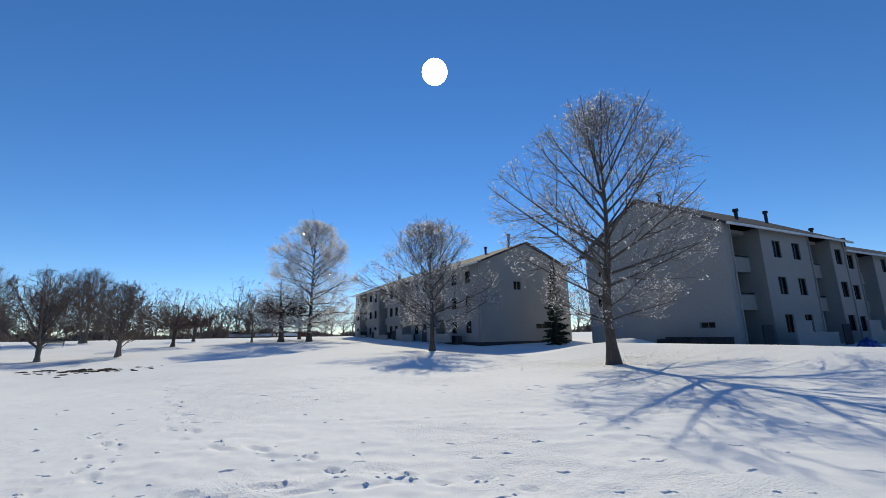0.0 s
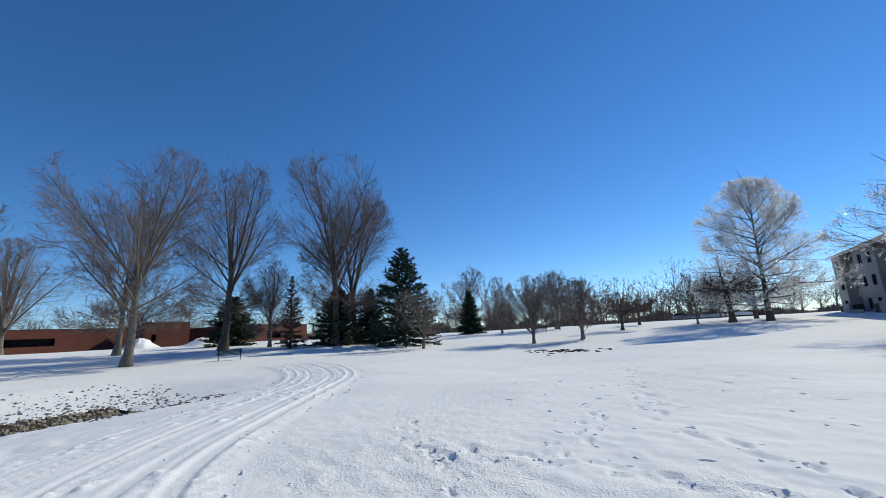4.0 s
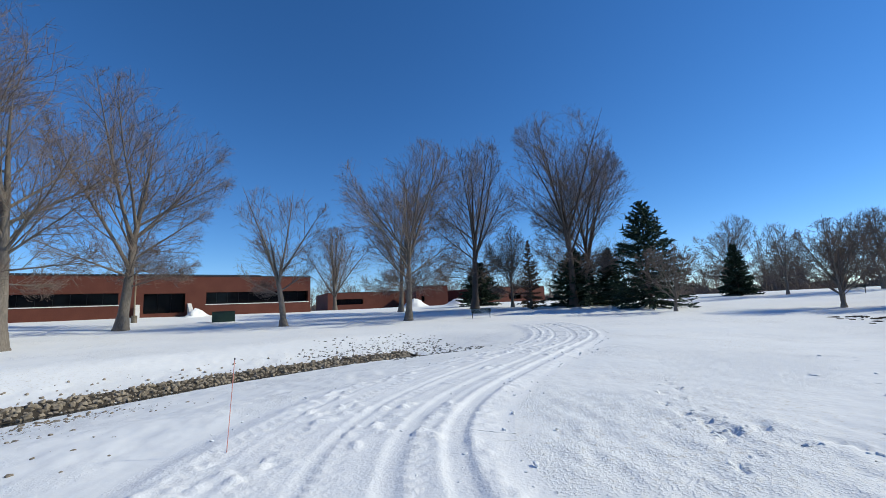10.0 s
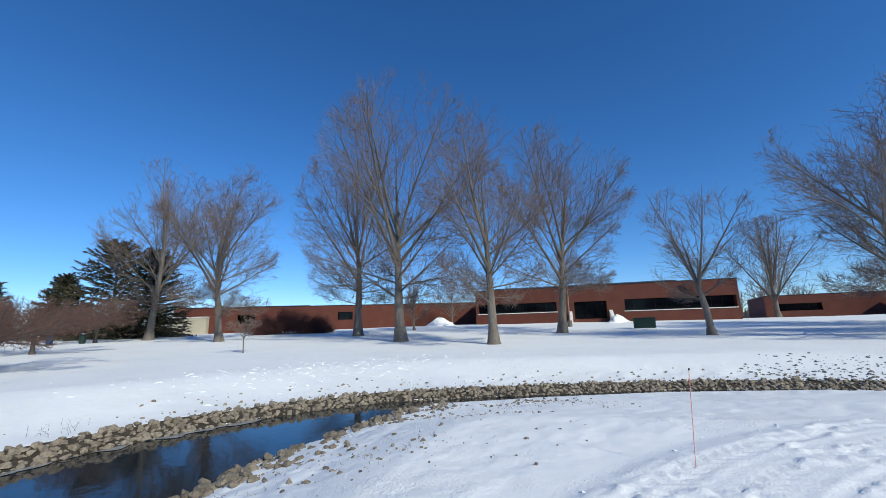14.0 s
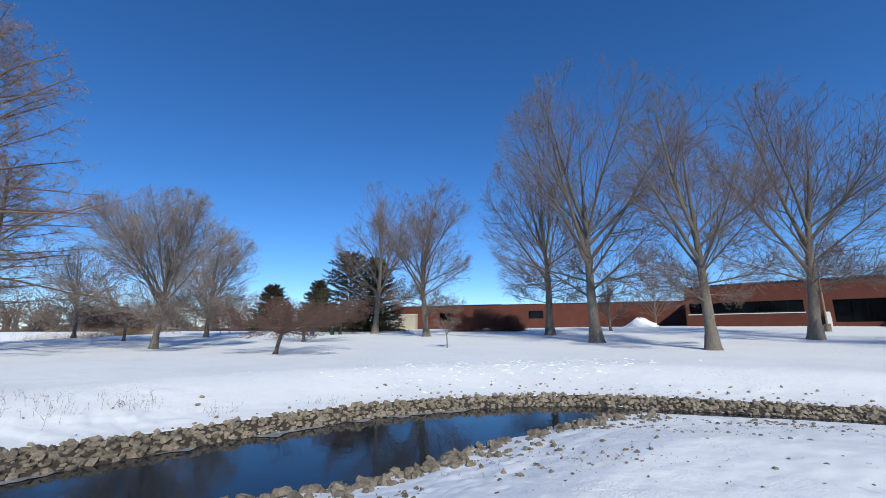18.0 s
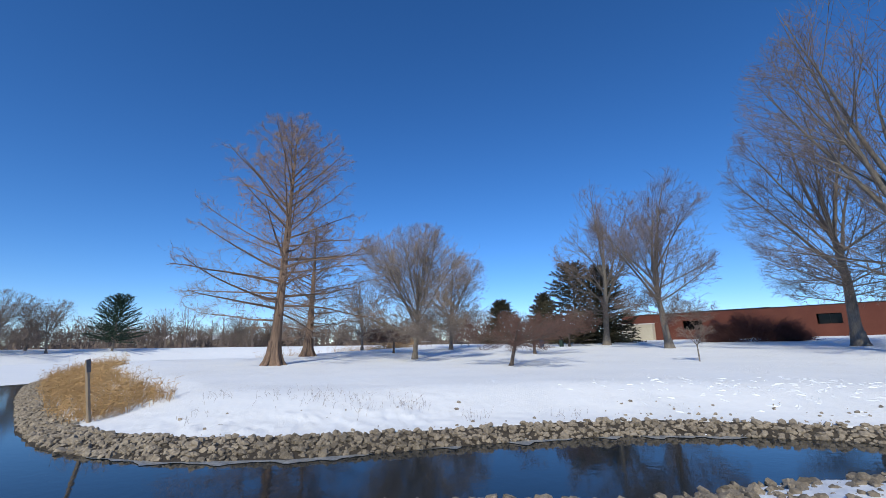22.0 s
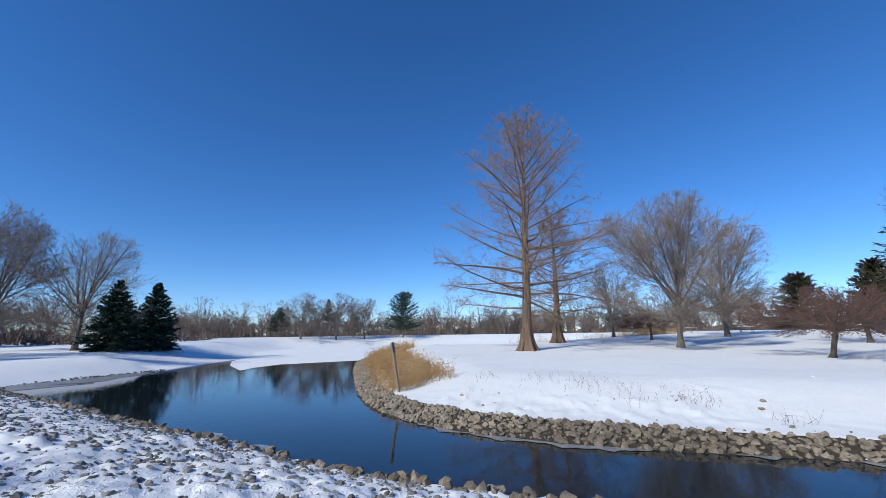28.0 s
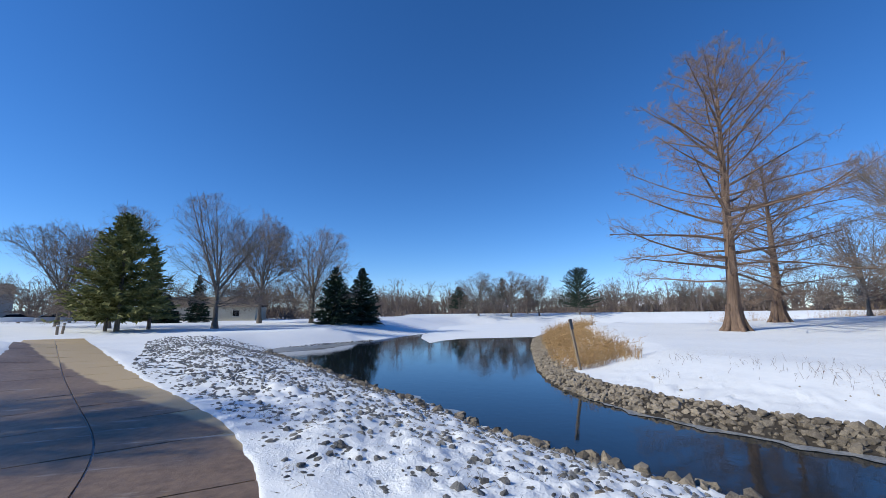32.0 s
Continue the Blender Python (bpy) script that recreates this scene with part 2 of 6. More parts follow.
# water's edge of the stream and lake, corner by corner, across the stream and back along the near bank
FAR_BANK = [(46, -32), (40.7, -22.8), (30, -16.5), (22, -12.3), (18.7, -10.5), (15.5, -9.2), (13.2, -8.7), (10.1, -8.8), (7.1, -9.8),
            (4.7, -11.3), (1.8, -13.2), (-1.4, -14.7), (-4.1, -15.3), (-8, -15.3), (-10.7, -14.1), (-14.5, -11.5),
            (-18.9, -8.4), (-22.5, -4.4), (-24.6, -0.6)]
NEAR_BANK = [(-24.2, -0.5), (-22.0, -4.2), (-18.4, -8.0), (-14.1, -11.0), (-10.4, -13.2), (-7.4, -12.3), (-5.4, -11.3),
             (-3.8, -10.5), (-2.3, -9.6), (-0.8, -8.6), (1.3, -8.2), (2.6, -7.9), (5.9, -6.1), (6.8, -5.6), (8.3, -5.0),
             (10.7, -4.1), (13.1, -3.6), (16.4, -2.5), (25.6, 0.0), (34, 2.6), (38.3, 3.0), (40.5, -0.6), (45.6, -6.4)]
LAKE = [(62, -18), (85, -26), (102, -40), (101, -62), (86, -85), (70, -100), (45, -97), (36, -78), (41, -52)]
WATERSIDE = FAR_BANK + NEAR_BANK + LAKE
CREST = [(10.6, 29.0), (12.4, 25.2), (15.2, 15.9), (17.6, 13.6), (24, 15.6)]  # low bank before the apartments
TRACK = [(3.0, 0.6), (0.0, -0.4), (-4.9, -1.1), (-7.7, -0.6), (-10.5, 0.8), (-14.0, 3.0), (-18.5, 5.8), (-23.0, 7.6), (-28, 8.6), (-34, 8.0)]


def smooth(t):
    t = np.clip(t, 0, 1)
    return t * t * (3 - 2 * t)


def away(x, y, line):
    """How far the places x, y lie from a line of corners."""
    best = np.full(np.shape(x), 1e9)
    for (ax, ay), (bx, by) in zip(line, line[1:]):
        ux, uy = bx - ax, by - ay
        s = np.clip(((x - ax) * ux + (y - ay) * uy) / (ux * ux + uy * uy), 0, 1)
        best = np.minimum(best, np.hypot(x - ax - s * ux, y - ay - s * uy))
    return best


def inside(x, y, loop):
    """Whether the places x, y lie within a closed loop of corners."""
    hit = np.zeros(np.shape(x), bool)
    for (ax, ay), (bx, by) in zip(loop, loop[1:] + loop[:1]):
        if ay != by:
            hit ^= ((ay > y) != (by > y)) & (x < (bx - ax) * (y - ay) / (by - ay) + ax)
    return hit


def bearing(x, y):
    return np.degrees(np.arctan2(-x, y))


def near_bearing(x, y, middle, spread):
    d = (bearing(x, y) - middle + 180) % 360 - 180
    return np.exp(-(d / spread) ** 2)


def lawn(x, y):
    """The lie of the land without the stream."""
    r = np.hypot(x, y)
    z = 1.6 * smooth((r - 22) / 70) * (1 - 0.65 * near_bearing(x, y, -78, 32) * (1 - smooth((r - 90) / 60)))
    z = z + 0.95 * near_bearing(x, y, 134, 38) * smooth((r - 28) / 48)
    z = z + 0.35 * near_bearing(x, y, 78, 16) * smooth((r - 38) / 18)
    z = z - 0.45 * near_bearing(x, y, 42, 16) * smooth((r - 12) / 14) * (1 - smooth((r - 45) / 30))
    z = z + 0.86 * np.exp(-(away(x, y, CREST) / 3.7) ** 2)
    return z + 0.05 * np.sin(x * 0.31 + 1) * np.sin(y * 0.27) * smooth((r - 6) / 12)


def ground(x, y):
    """Height of the ground: the lawn, cut by the stream and the lake."""
    x, y = np.asarray(x, float), np.asarray(y, float)
    wet = inside(x, y, WATERSIDE)
    far, near = away(x, y, FAR_BANK), away(x, y, NEAR_BANK)
    rim = np.minimum(np.minimum(far, near), away(x, y, NEAR_BANK[-1:] + LAKE + FAR_BANK[:1]))
    stony = 0.62 + 0.43 * smooth((x - 2) / 6)
    bank = 0.30 * np.clip(far / stony, 0, 1) ** 0.8 + 0.70 * smooth((far - 0.9) / 5.5)
    slope = 1 - (1 - np.clip(near / (4.6 + 6.5 * smooth((-x - 5) / 6)), 0, 1)) ** 1.2
    shore = smooth(rim / 12)
    up = np.where((rim >= far - 1e-6), bank, np.where(rim >= near - 1e-6, slope, shore))
    blend = np.clip((far - near) / 1.5 + 0.5, 0, 1)
    up = np.where(rim < np.minimum(far, near) - 1e-6, up, bank * (1 - blend) + slope * blend)
    return np.where(wet, WATER - 0.5 * smooth(rim / 1.2), WATER + (lawn(x, y) - WATER) * np.clip(up, 0, 1))

LATTICE = np.random.default_rng(7).random((256, 256))


def noise(x, y, size, octaves=3, shift=0.0):
    """Smooth random height between -1 and 1, with lumps of about the given size in metres."""
    total, weight = 0.0, 1.0
    for k in range(octaves):
        u, v = x / size * 2 ** k + 37.1 * k + shift, y / size * 2 ** k + 11.7 * k + shift * 0.7
        i, j = np.floor(u).astype(int), np.floor(v).astype(int)
        a, b = smooth(u - i), smooth(v - j)
        c = [LATTICE[(i + p) % 256, (j + q) % 256] for p, q in ((0, 0), (1, 0), (0, 1), (1, 1))]
        total = total + weight * ((c[0] * (1 - a) + c[1] * a) * (1 - b) + (c[2] * (1 - a) + c[3] * a) * b - 0.5)
        weight *= 0.5
    return total * 1.6


PATH_LINE = [(1.6, 1.25), (4.9, 1.7), (6.7, 2.15), (8.1, 2.75), (10.5, 4.0), (18.6, 8.1), (31.2, 14.2), (36, 16.5)]
PATH_HALF = 1.5
TRAILS = [  # line, stride, whether the feet dragged
    ([(-4.3, 3.2), (-4.9, 3.4), (-5.8, 3.8), (-7.0, 3.9), (-8.2, 4.7)], 0.42, False),
    ([(-6.0, 3.6), (-5.2, 4.1), (-4.5, 4.5), (-3.8, 4.8), (-2.6, 5.1), (-1.0, 5.5), (0.4, 5.2)], 0.40, True),
    ([(-12.4, 18.9), (-7.6, 11.8), (-5.6, 8.8), (-4.2, 7.2), (-2.9, 6.6), (-1.8, 5.9), (-0.4, 5.2)], 0.55, True),
    ([(-6.5, 8.0), (-5.6, 7.3), (-4.8, 5.6), (-4.5, 4.5)], 0.38, False),
    ([(-5.6, 4.0), (-5.2, 3.6), (-5.6, 3.3), (-6.1, 3.8)], 0.25, False),
    ([(-11.5, -20.8), (-10.6, -18), (-11.2, -16.8), (-13.4, -15.6), (-15.5, -15.5)], 0.35, False),
    ([(-19, -26), (-16, -22), (-14.5, -18.5), (-12.5, -17.5)], 0.5, False),
]


def along(line, step):
    """Places every step metres on a smoothed line, with their directions."""
    p = np.array(line, float)
    for _ in range(3):
        p = np.concatenate([p[:1], np.stack([0.75 * p[:-1] + 0.25 * p[1:], 0.25 * p[:-1] + 0.75 * p[1:]], 1).reshape(-1, 2), p[-1:]])
    s = np.concatenate([[0], np.cumsum(np.hypot(*np.diff(p, axis=0).T))])
    q = np.arange(0, s[-1], step)
    at = np.stack([np.interp(q, s, p[:, 0]), np.interp(q, s, p[:, 1])], 1)
    way = np.gradient(at, axis=0)
    return at, way / np.linalg.norm(way, axis=1, keepdims=True), q


def prints():
    """Every footprint: place, direction, half length, half width and depth."""
    g = np.random.default_rng(5)
    out = []
    for line, gap, drag in TRAILS:
        at, way, _ = along(line, gap)
        for i, (p, w) in enumerate(zip(at, way)):
            off = 0.13 * (-1) ** i
            x, y = p[0] - w[1] * off + g.normal(0, 0.05), p[1] + w[0] * off + g.normal(0, 0.05)
            long = 0.125 * g.uniform(0.8, 1.2) * (2.0 if drag and g.random() < 0.4 else 1.0)
            out.append((x, y, math.atan2(w[1], w[0]) + g.normal(0, 0.2), long, 0.055 * g.uniform(0.8, 1.25), 0.036 * g.uniform(0.6, 1.3)))
    return out


def rubble_share(x, y):
    """How far a place belongs to the stony slope between the path and the pond."""
    from_path, from_bank = away(x, y, PATH_LINE), away(x, y, NEAR_BANK)
    return smooth((from_path - 1.7) / 0.8) * smooth((8.0 - from_bank) / 1.5) * smooth((x - 2.5) / 2.5) * smooth((0.52 * x + 1.4 - y) / 0.6)


def relief(x, y):
    """Fine shape of the snow over the lie of the land: wind crust, lumps over stones, footprints."""
    r = np.hypot(x, y)
    fade = 1 - smooth((r - 24) / 6)
    near = r < 31
    z = np.zeros(x.shape)
    px, py = x[near], y[near]
    open_snow = smooth((away(px, py, TRACK) - 2.2) / 0.5) * smooth((away(px, py, PATH_LINE) - 1.55) / 0.15) * smooth((away(px, py, FAR_BANK) - 1.15) / 0.6) * ~inside(px, py, WATERSIDE)
    rough = smooth(noise(px, py, 6.0, 2, 3.3) * 2 + 0.45)  # patches where the wind has carved the crust
    h = 0.022 * noise(px, py, 2.4, 2) + 0.020 * rough * noise(px * 0.8 + py * 0.3, py * 1.6 - px * 0.3, 0.45, 3, 5.1) + 0.006 * noise(px, py, 0.16, 2, 9.2)
    stony = rubble_share(px, py)
    lumps = noise(px, py, 0.42, 3, 2.2)
    h += stony * (0.09 * np.maximum(lumps, -0.25) + 0.045 * np.maximum(noise(px, py, 0.17, 2, 6.0), -0.1))
    shore = smooth((4.5 - away(px, py, NEAR_BANK)) / 2.0) * (px < 3.5)
    h += shore * (0.05 * noise(px, py, 0.5, 3, 4.4) + 0.02 * noise(px, py, 0.15, 2, 1.1))
    for fx, fy, turn, long, wide, deep in PRINTS:
        close = (np.abs(px - fx) < 0.6) & (np.abs(py - fy) < 0.6)
        if close.any():
            dx, dy = px[close] - fx, py[close] - fy
            c, k = math.cos(turn), math.sin(turn)
            d = np.hypot((dx * c + dy * k) / long, (dy * c - dx * k) / wide)
            h[close] += -deep * np.exp(-d ** 4 * 0.7) + 0.35 * deep * np.exp(-((d - 1.45) / 0.3) ** 2)
    beside_path = away(px, py, PATH_LINE)
    z[near] = h * open_snow + (0.058 + 0.022 * noise(px, py, 0.5, 2, 7.7)) * smooth((beside_path - PATH_HALF + 0.09 + 0.05 * noise(px, py, 0.7, 2, 8.8)) / 0.08) * (1 - smooth((beside_path - 1.7) / 0.9))
    return z * fade


PRINTS = prints()

# ---- makers ----


def mesh_of(name, verts, faces, mat=None, shade=True):
    me = bpy.data.meshes.new(name)
    verts = np.asarray(verts, float)
    quads, tris = [np.asarray(f, int).reshape(-1, k) for f, k in zip(faces, (4, 3))]
    me.vertices.add(len(verts))
    me.vertices.foreach_set("co", verts.ravel())
    me.loops.add(quads.size + tris.size)
    me.polygons.add(len(quads) + len(tris))
    me.loops.foreach_set("vertex_index", np.concatenate([quads.ravel(), tris.ravel()]))
    me.polygons.foreach_set("loop_start", np.concatenate([np.arange(len(quads)) * 4, quads.size + np.arange(len(tris)) * 3]))
    me.polygons.foreach_set("use_smooth", np.full(len(quads) + len(tris), shade))
    me.update(calc_edges=True)
    if mat:
        me.materials.append(mat)
    return me


class Shape:
    """Gathers quads and triangles into one mesh."""

    def __init__(self):
        self.v, self.q, self.t, self.n = [], [], [], 0

    def add(self, verts, quads=(), tris=()):
        verts = np.asarray(verts, float).reshape(-1, 3)
        if len(quads):
            self.q.append(np.asarray(quads, int).reshape(-1, 4) + self.n)
        if len(tris):
            self.t.append(np.asarray(tris, int).reshape(-1, 3) + self.n)
        self.v.append(verts)
        self.n += len(verts)
        return self

    def box(self, lo, hi, m=None):
        (a, b, c), (d, e, f) = lo, hi
        v = np.array([(a, b, c), (d, b, c), (d, e, c), (a, e, c), (a, b, f), (d, b, f), (d, e, f), (a, e, f)], float)
        if m is not None:
            v = np.array([m @ Vector(p) for p in v])
        return self.add(v, [(3, 2, 1, 0), (4, 5, 6, 7), (0, 1, 5, 4), (1, 2, 6, 5), (2, 3, 7, 6), (3, 0, 4, 7)])

    def tubes(self, pts, radii, sides):
        """Round tapering tubes along lines: pts (count, steps, 3), radii (count, steps)."""
        if len(pts) == 0:
            return self
        b, n, _ = pts.shape
        way = np.gradient(pts, axis=1)
        way /= np.linalg.norm(way, axis=2, keepdims=True) + 1e-9
        ref = np.where(np.abs(way[:, :1, 2:]) > 0.9, np.array([1.0, 0, 0]), np.array([0, 0, 1.0]))
        u = np.cross(way, ref)
        u /= np.linalg.norm(u, axis=2, keepdims=True) + 1e-9
        w = np.cross(way, u)
        a = np.arange(sides) * 2 * np.pi / sides
        ring = pts[:, :, None] + radii[:, :, None, None] * (np.cos(a)[:, None] * u[:, :, None] + np.sin(a)[:, None] * w[:, :, None])
        i = (np.arange(b)[:, None, None] * n + np.arange(n - 1)[None, :, None]) * sides
        k = np.arange(sides)[None, None]
        k2 = (k + 1) % sides
        return self.add(ring, np.stack(np.broadcast_arrays(i + k, i + k2, i + sides + k2, i + sides + k), -1))

    def spikes(self, base, tip, radius):
        """Thin three-sided spikes from base to tip."""
        if len(base) == 0:
            return self
        way = tip - base
        ref = np.where(np.abs(way[:, 2:]) > 0.9 * np.linalg.norm(way, axis=1, keepdims=True), np.array([1.0, 0, 0]), np.array([0, 0, 1.0]))
        u = np.cross(way, ref)
        u /= np.linalg.norm(u, axis=1, keepdims=True) + 1e-9
        w = np.cross(way, u)
        w /= np.linalg.norm(w, axis=1, keepdims=True) + 1e-9
        r = np.broadcast_to(np.asarray(radius, float), len(base))[:, None]
        v = np.stack([base + r * u, base + r * (-0.5 * u + 0.866 * w), base + r * (-0.5 * u - 0.866 * w), tip], 1)
        i = np.arange(len(base))[:, None] * 4
        return self.add(v, (), np.concatenate([i + (0, 1, 3), i + (1, 2, 3), i + (2, 0, 3)]))

    def slivers(self, g, base, tip, radius):
        """The finest shoots: one long triangle each."""
        side = unit(np.cross(tip - base, g.normal(0, 1, base.shape))) * radius
        i = np.arange(len(base))[:, None] * 3
        return self.add(np.stack([base - side, base + side, tip], 1), (), i + (0, 1, 2))

    def mesh(self, name, mat=None, shade=True):
        q = np.concatenate(self.q) if self.q else np.zeros((0, 4), int)
        t = np.concatenate(self.t) if self.t else np.zeros((0, 3), int)
        return mesh_of(name, np.concatenate(self.v), (q, t), mat, shade)


def part(name, shape, mat, parent, label="", shade=False):
    ob = new(name, shape.mesh(name, mat, shade) if isinstance(shape, Shape) else shape)
    ob.parent = parent
    if label:
        ob["label"] = label
    return ob


def thing(name, label, category, where=(0, 0, 0), turn=0.0, group="", kind=""):
    ob = new(name)
    ob.matrix_basis = pose(*where, 0, 0, turn)
    return tagged(ob, label, category, group, kind)


# ---- trees ----
def unit(v):
    return v / (np.linalg.norm(v, axis=-1, keepdims=True) + 1e-9)


def march(g, start, way, length, steps, wiggle, lift):
    """Lines that grow from start along way, wandering and bending upwards (lift > 0) or down."""
    pts, way = [start], unit(way)
    for _ in range(steps):
        way = unit(way + g.normal(0, wiggle, way.shape) + np.array([0, 0, 1.0]) * np.asarray(lift).reshape(-1, 1))
        pts.append(pts[-1] + way * (length / steps)[:, None])
    return np.stack(pts, 1)


def sprout(g, pts, count, low, angle, spread=0.25):
    """Places and directions for count side shoots on every line."""
    b, n, _ = pts.shape
    f = np.sort(low + (1 - low) * (np.arange(count)[None] + g.random((b, count))) / count, 1)
    s = f * (n - 1)
    i = np.minimum(s.astype(int), n - 2)
    rows = np.arange(b)[:, None]
    a, c = pts[rows, i], pts[rows, i + 1]
    at, way = a + (c - a) * (s - i)[..., None], unit(c - a)
    side = unit(np.cross(way, g.normal(0, 1, way.shape)))
    lean = np.radians(angle) * (1 + g.normal(0, spread, f.shape))[..., None]
    return at.reshape(-1, 3), (way * np.cos(lean) + side * np.sin(lean)).reshape(-1, 3), f.ravel(), np.repeat(np.arange(b), count)


def taper(r0, r1, steps):
    return r0[:, None] + (r1 - r0)[:, None] * np.linspace(0, 1, steps + 1)[None] ** 0.8


STYLE = {  # fork height, crown foot, widest at, lower and upper roundness, limbs, leader share, lowest and highest limb's lean, bend upwards, girth
    "vase": (0.15, 0.11, 0.47, 0.24, 2.2, 17, 0.78, 84, 12, 0.006, 0.0160),
    "maple": (0.15, 0.12, 0.36, 0.34, 1.75, 34, 0.95, 80, 22, 0.014, 0.0175),
    "round": (0.15, 0.10, 0.42, 0.17, 2.3, 20, 0.70, 88, 10, 0.010, 0.0165),
    "multi": (0.14, 0.19, 0.52, 0.28, 2.3, 11, 0.60, 56, 6, 0.014, 0.020),
    "crab": (0.36, 0.30, 0.34, 0.10, 2.4, 15, 0.60, 87, 58, 0.002, 0.030),
    "broken": (0.22, 0.18, 0.50, 0.32, 1.9, 9, 0.60, 74, 18, 0.014, 0.020),
    "sapling": (0.40, 0.40, 0.50, 0.5, 2.0, 5, 0.75, 50, 20, 0.01, 0.016),
    "pinoak": (0.12, 0.06, 0.24, 0.34, 1.25, 48, 0.96, 96, 40, 0.004, 0.017),
}


def skeleton(g, kind, height, width, lean=(0, 0), counts=(9, 7, 4, 4), thick=1.0):
    """The wood of a leafless tree, order by order: every shoot grows straight on until it meets the rounded outline of the crown."""
    fork, foot, widest, low_p, up_p, limbs, lead, tilt_low, tilt_top, lift, girth = STYLE[kind]
    per2, per3, per4, per5 = counts
    r, half, z0, tall = girth * height * thick, width * (0.64 if kind in ("vase", "round") else 0.60), foot * height, height * (1 - foot)
    lobe = g.random(4) * 6.28
    lean = np.array(lean, float)

    def reach(u, a):
        u = np.clip(u, 0, 1)
        s = np.where(u < widest, (np.maximum(u, 1e-4) / widest) ** (2 * low_p), 1 - np.abs((u - widest) / (1 - widest)) ** up_p)
        uneven = 0.92 + 0.08 * np.sin(2 * a + 5 * u + lobe[0]) + 0.07 * np.sin(3 * a - 9 * u + lobe[1]) + 0.05 * np.sin(5 * a + 14 * u + lobe[2])
        return half * (0.05 + 0.95 * np.sqrt(np.clip(s, 0, 1))) * uneven

    def room(p, slack):
        u = (p[..., 2] - z0) / tall
        q = p[..., :2] - lean * p[..., 2:]
        return (np.hypot(q[..., 0], q[..., 1]) < reach(u, np.arctan2(q[..., 1], q[..., 0])) * slack + 0.1) & (u < 1.0) & (u > -0.06)

    def grow(at, way, longest, steps, wiggle, up, slack, free=2):
        line = march(g, at, way, longest, 14, wiggle, up)
        ok = room(line, slack * (0.9 + 0.14 * g.random(len(at)))[:, None])
        ok[:, :free] = True
        share = np.where(ok.all(1), 14, np.argmin(ok, 1)).astype(float)
        where = np.linspace(0, 1, steps + 1)[None] * share[:, None]
        i = np.minimum(where.astype(int), 13)
        rows = np.arange(len(at))[:, None]
        out = line[rows, i] + (line[rows, i + 1] - line[rows, i]) * (where - i)[..., None]
        keep = share >= 4  # shoots that the outline would cut short don't grow at all
        return out, longest * share / 14, keep

    def outward(p, w, pull):
        away_from = np.stack([0 * p[:, 2], 0 * p[:, 2], z0 + (p[:, 2] - z0) * 0.62], 1)
        return unit(w + pull * unit(p - away_from))

    lead_top = height * (fork + (1 - fork) * lead)
    stem = march(g, np.zeros((1, 3)), np.array([[*lean, 1.0]]), np.array([lead_top]), 11, 0.035, 0.05)
    frac = np.linspace(0, 1, 12) * lead_top / height
    girths = r * np.clip(1.0 - 1.02 * np.clip(frac - fork * 0.8, 0, 1) / (lead_top / height - fork * 0.8), 0.05, 1) ** 1.15 * (1 + 0.30 * np.exp(-frac * 50) + 0.10 * np.exp(-frac * 14))
    k = np.arange(limbs)
    share = (k + 0.5) / limbs
    low = kind in ("vase", "round", "multi", "broken", "crab", "sapling")
    top = 0.50 if low else 0.95  # the limbs of forking trees all leave low down
    leave = np.clip(fork * 0.95 + (lead_top / height * top - fork * 0.95) * share ** 1.2 + g.normal(0, 0.012, limbs), fork * 0.8, 0.97 * lead_top / height)
    s = leave * height / lead_top * 11
    i = np.minimum(s.astype(int), 10)
    at = stem[0, i] + (stem[0, i + 1] - stem[0, i]) * (s - i)[:, None]
    a = k * 2.4 + g.random() * 6 + g.normal(0, 0.25, limbs)
    spread = (k * 0.618 + g.random()) % 1
    mix = np.where(share < 0.4, 0.22 * spread, 0.35 + 0.65 * spread) if low else share  # the lowest limbs sweep out wide
    tilt = np.radians(tilt_low + (tilt_top - tilt_low) * mix + g.normal(0, 5, limbs))
    ways = np.stack([np.cos(a) * np.sin(tilt), np.sin(a) * np.sin(tilt), np.cos(tilt)], 1)
    l1, long1, _ = grow(at, ways, np.full(limbs, max(0.85 * height, 0.62 * width)), 9, 0.032, lift * (0.5 + 0.9 * g.random(limbs)), 0.97, 3)
    r1 = np.clip(r * (0.45 if limbs > 30 else 0.54) * (long1 / long1.max()) ** 1.1, 0.025, None)
    rad1 = taper(r1, np.full(limbs, 0.012), 9)
    lines, rads, longs = np.concatenate([l1, stem[:, 2:]], 0), np.concatenate([rad1, girths[None, 2:]], 0), np.append(long1, lead_top * 0.7)
    s2, w2, f2, of2 = sprout(g, lines, per2, 0.14, 45)
    want = np.clip(longs[of2] * (0.62 - 0.42 * f2), 0.05 * height, 0.34 * height) * (0.7 + 0.5 * g.random(len(f2)))
    l2, long2, keep = grow(s2, outward(s2, w2, 0.30), want, 5, 0.035, 0.010, 1.0)
    l2, long2, of2, f2 = l2[keep], long2[keep], of2[keep], f2[keep]
    parent = rads[of2, np.minimum((f2 * 9).astype(int), 9)]
    r2 = np.clip(np.minimum(parent * 0.62, 0.008 * long2 + 0.012), 0.011, 0.09)
    rad2 = taper(r2, np.full(len(r2), 0.008), 5)
    pick = np.linspace(0, lines.shape[1] - 1, 6).round().astype(int)
    s3, w3, f3, of3 = sprout(g, np.concatenate([l2, lines[:, pick]], 0), per3, 0.12, 45)
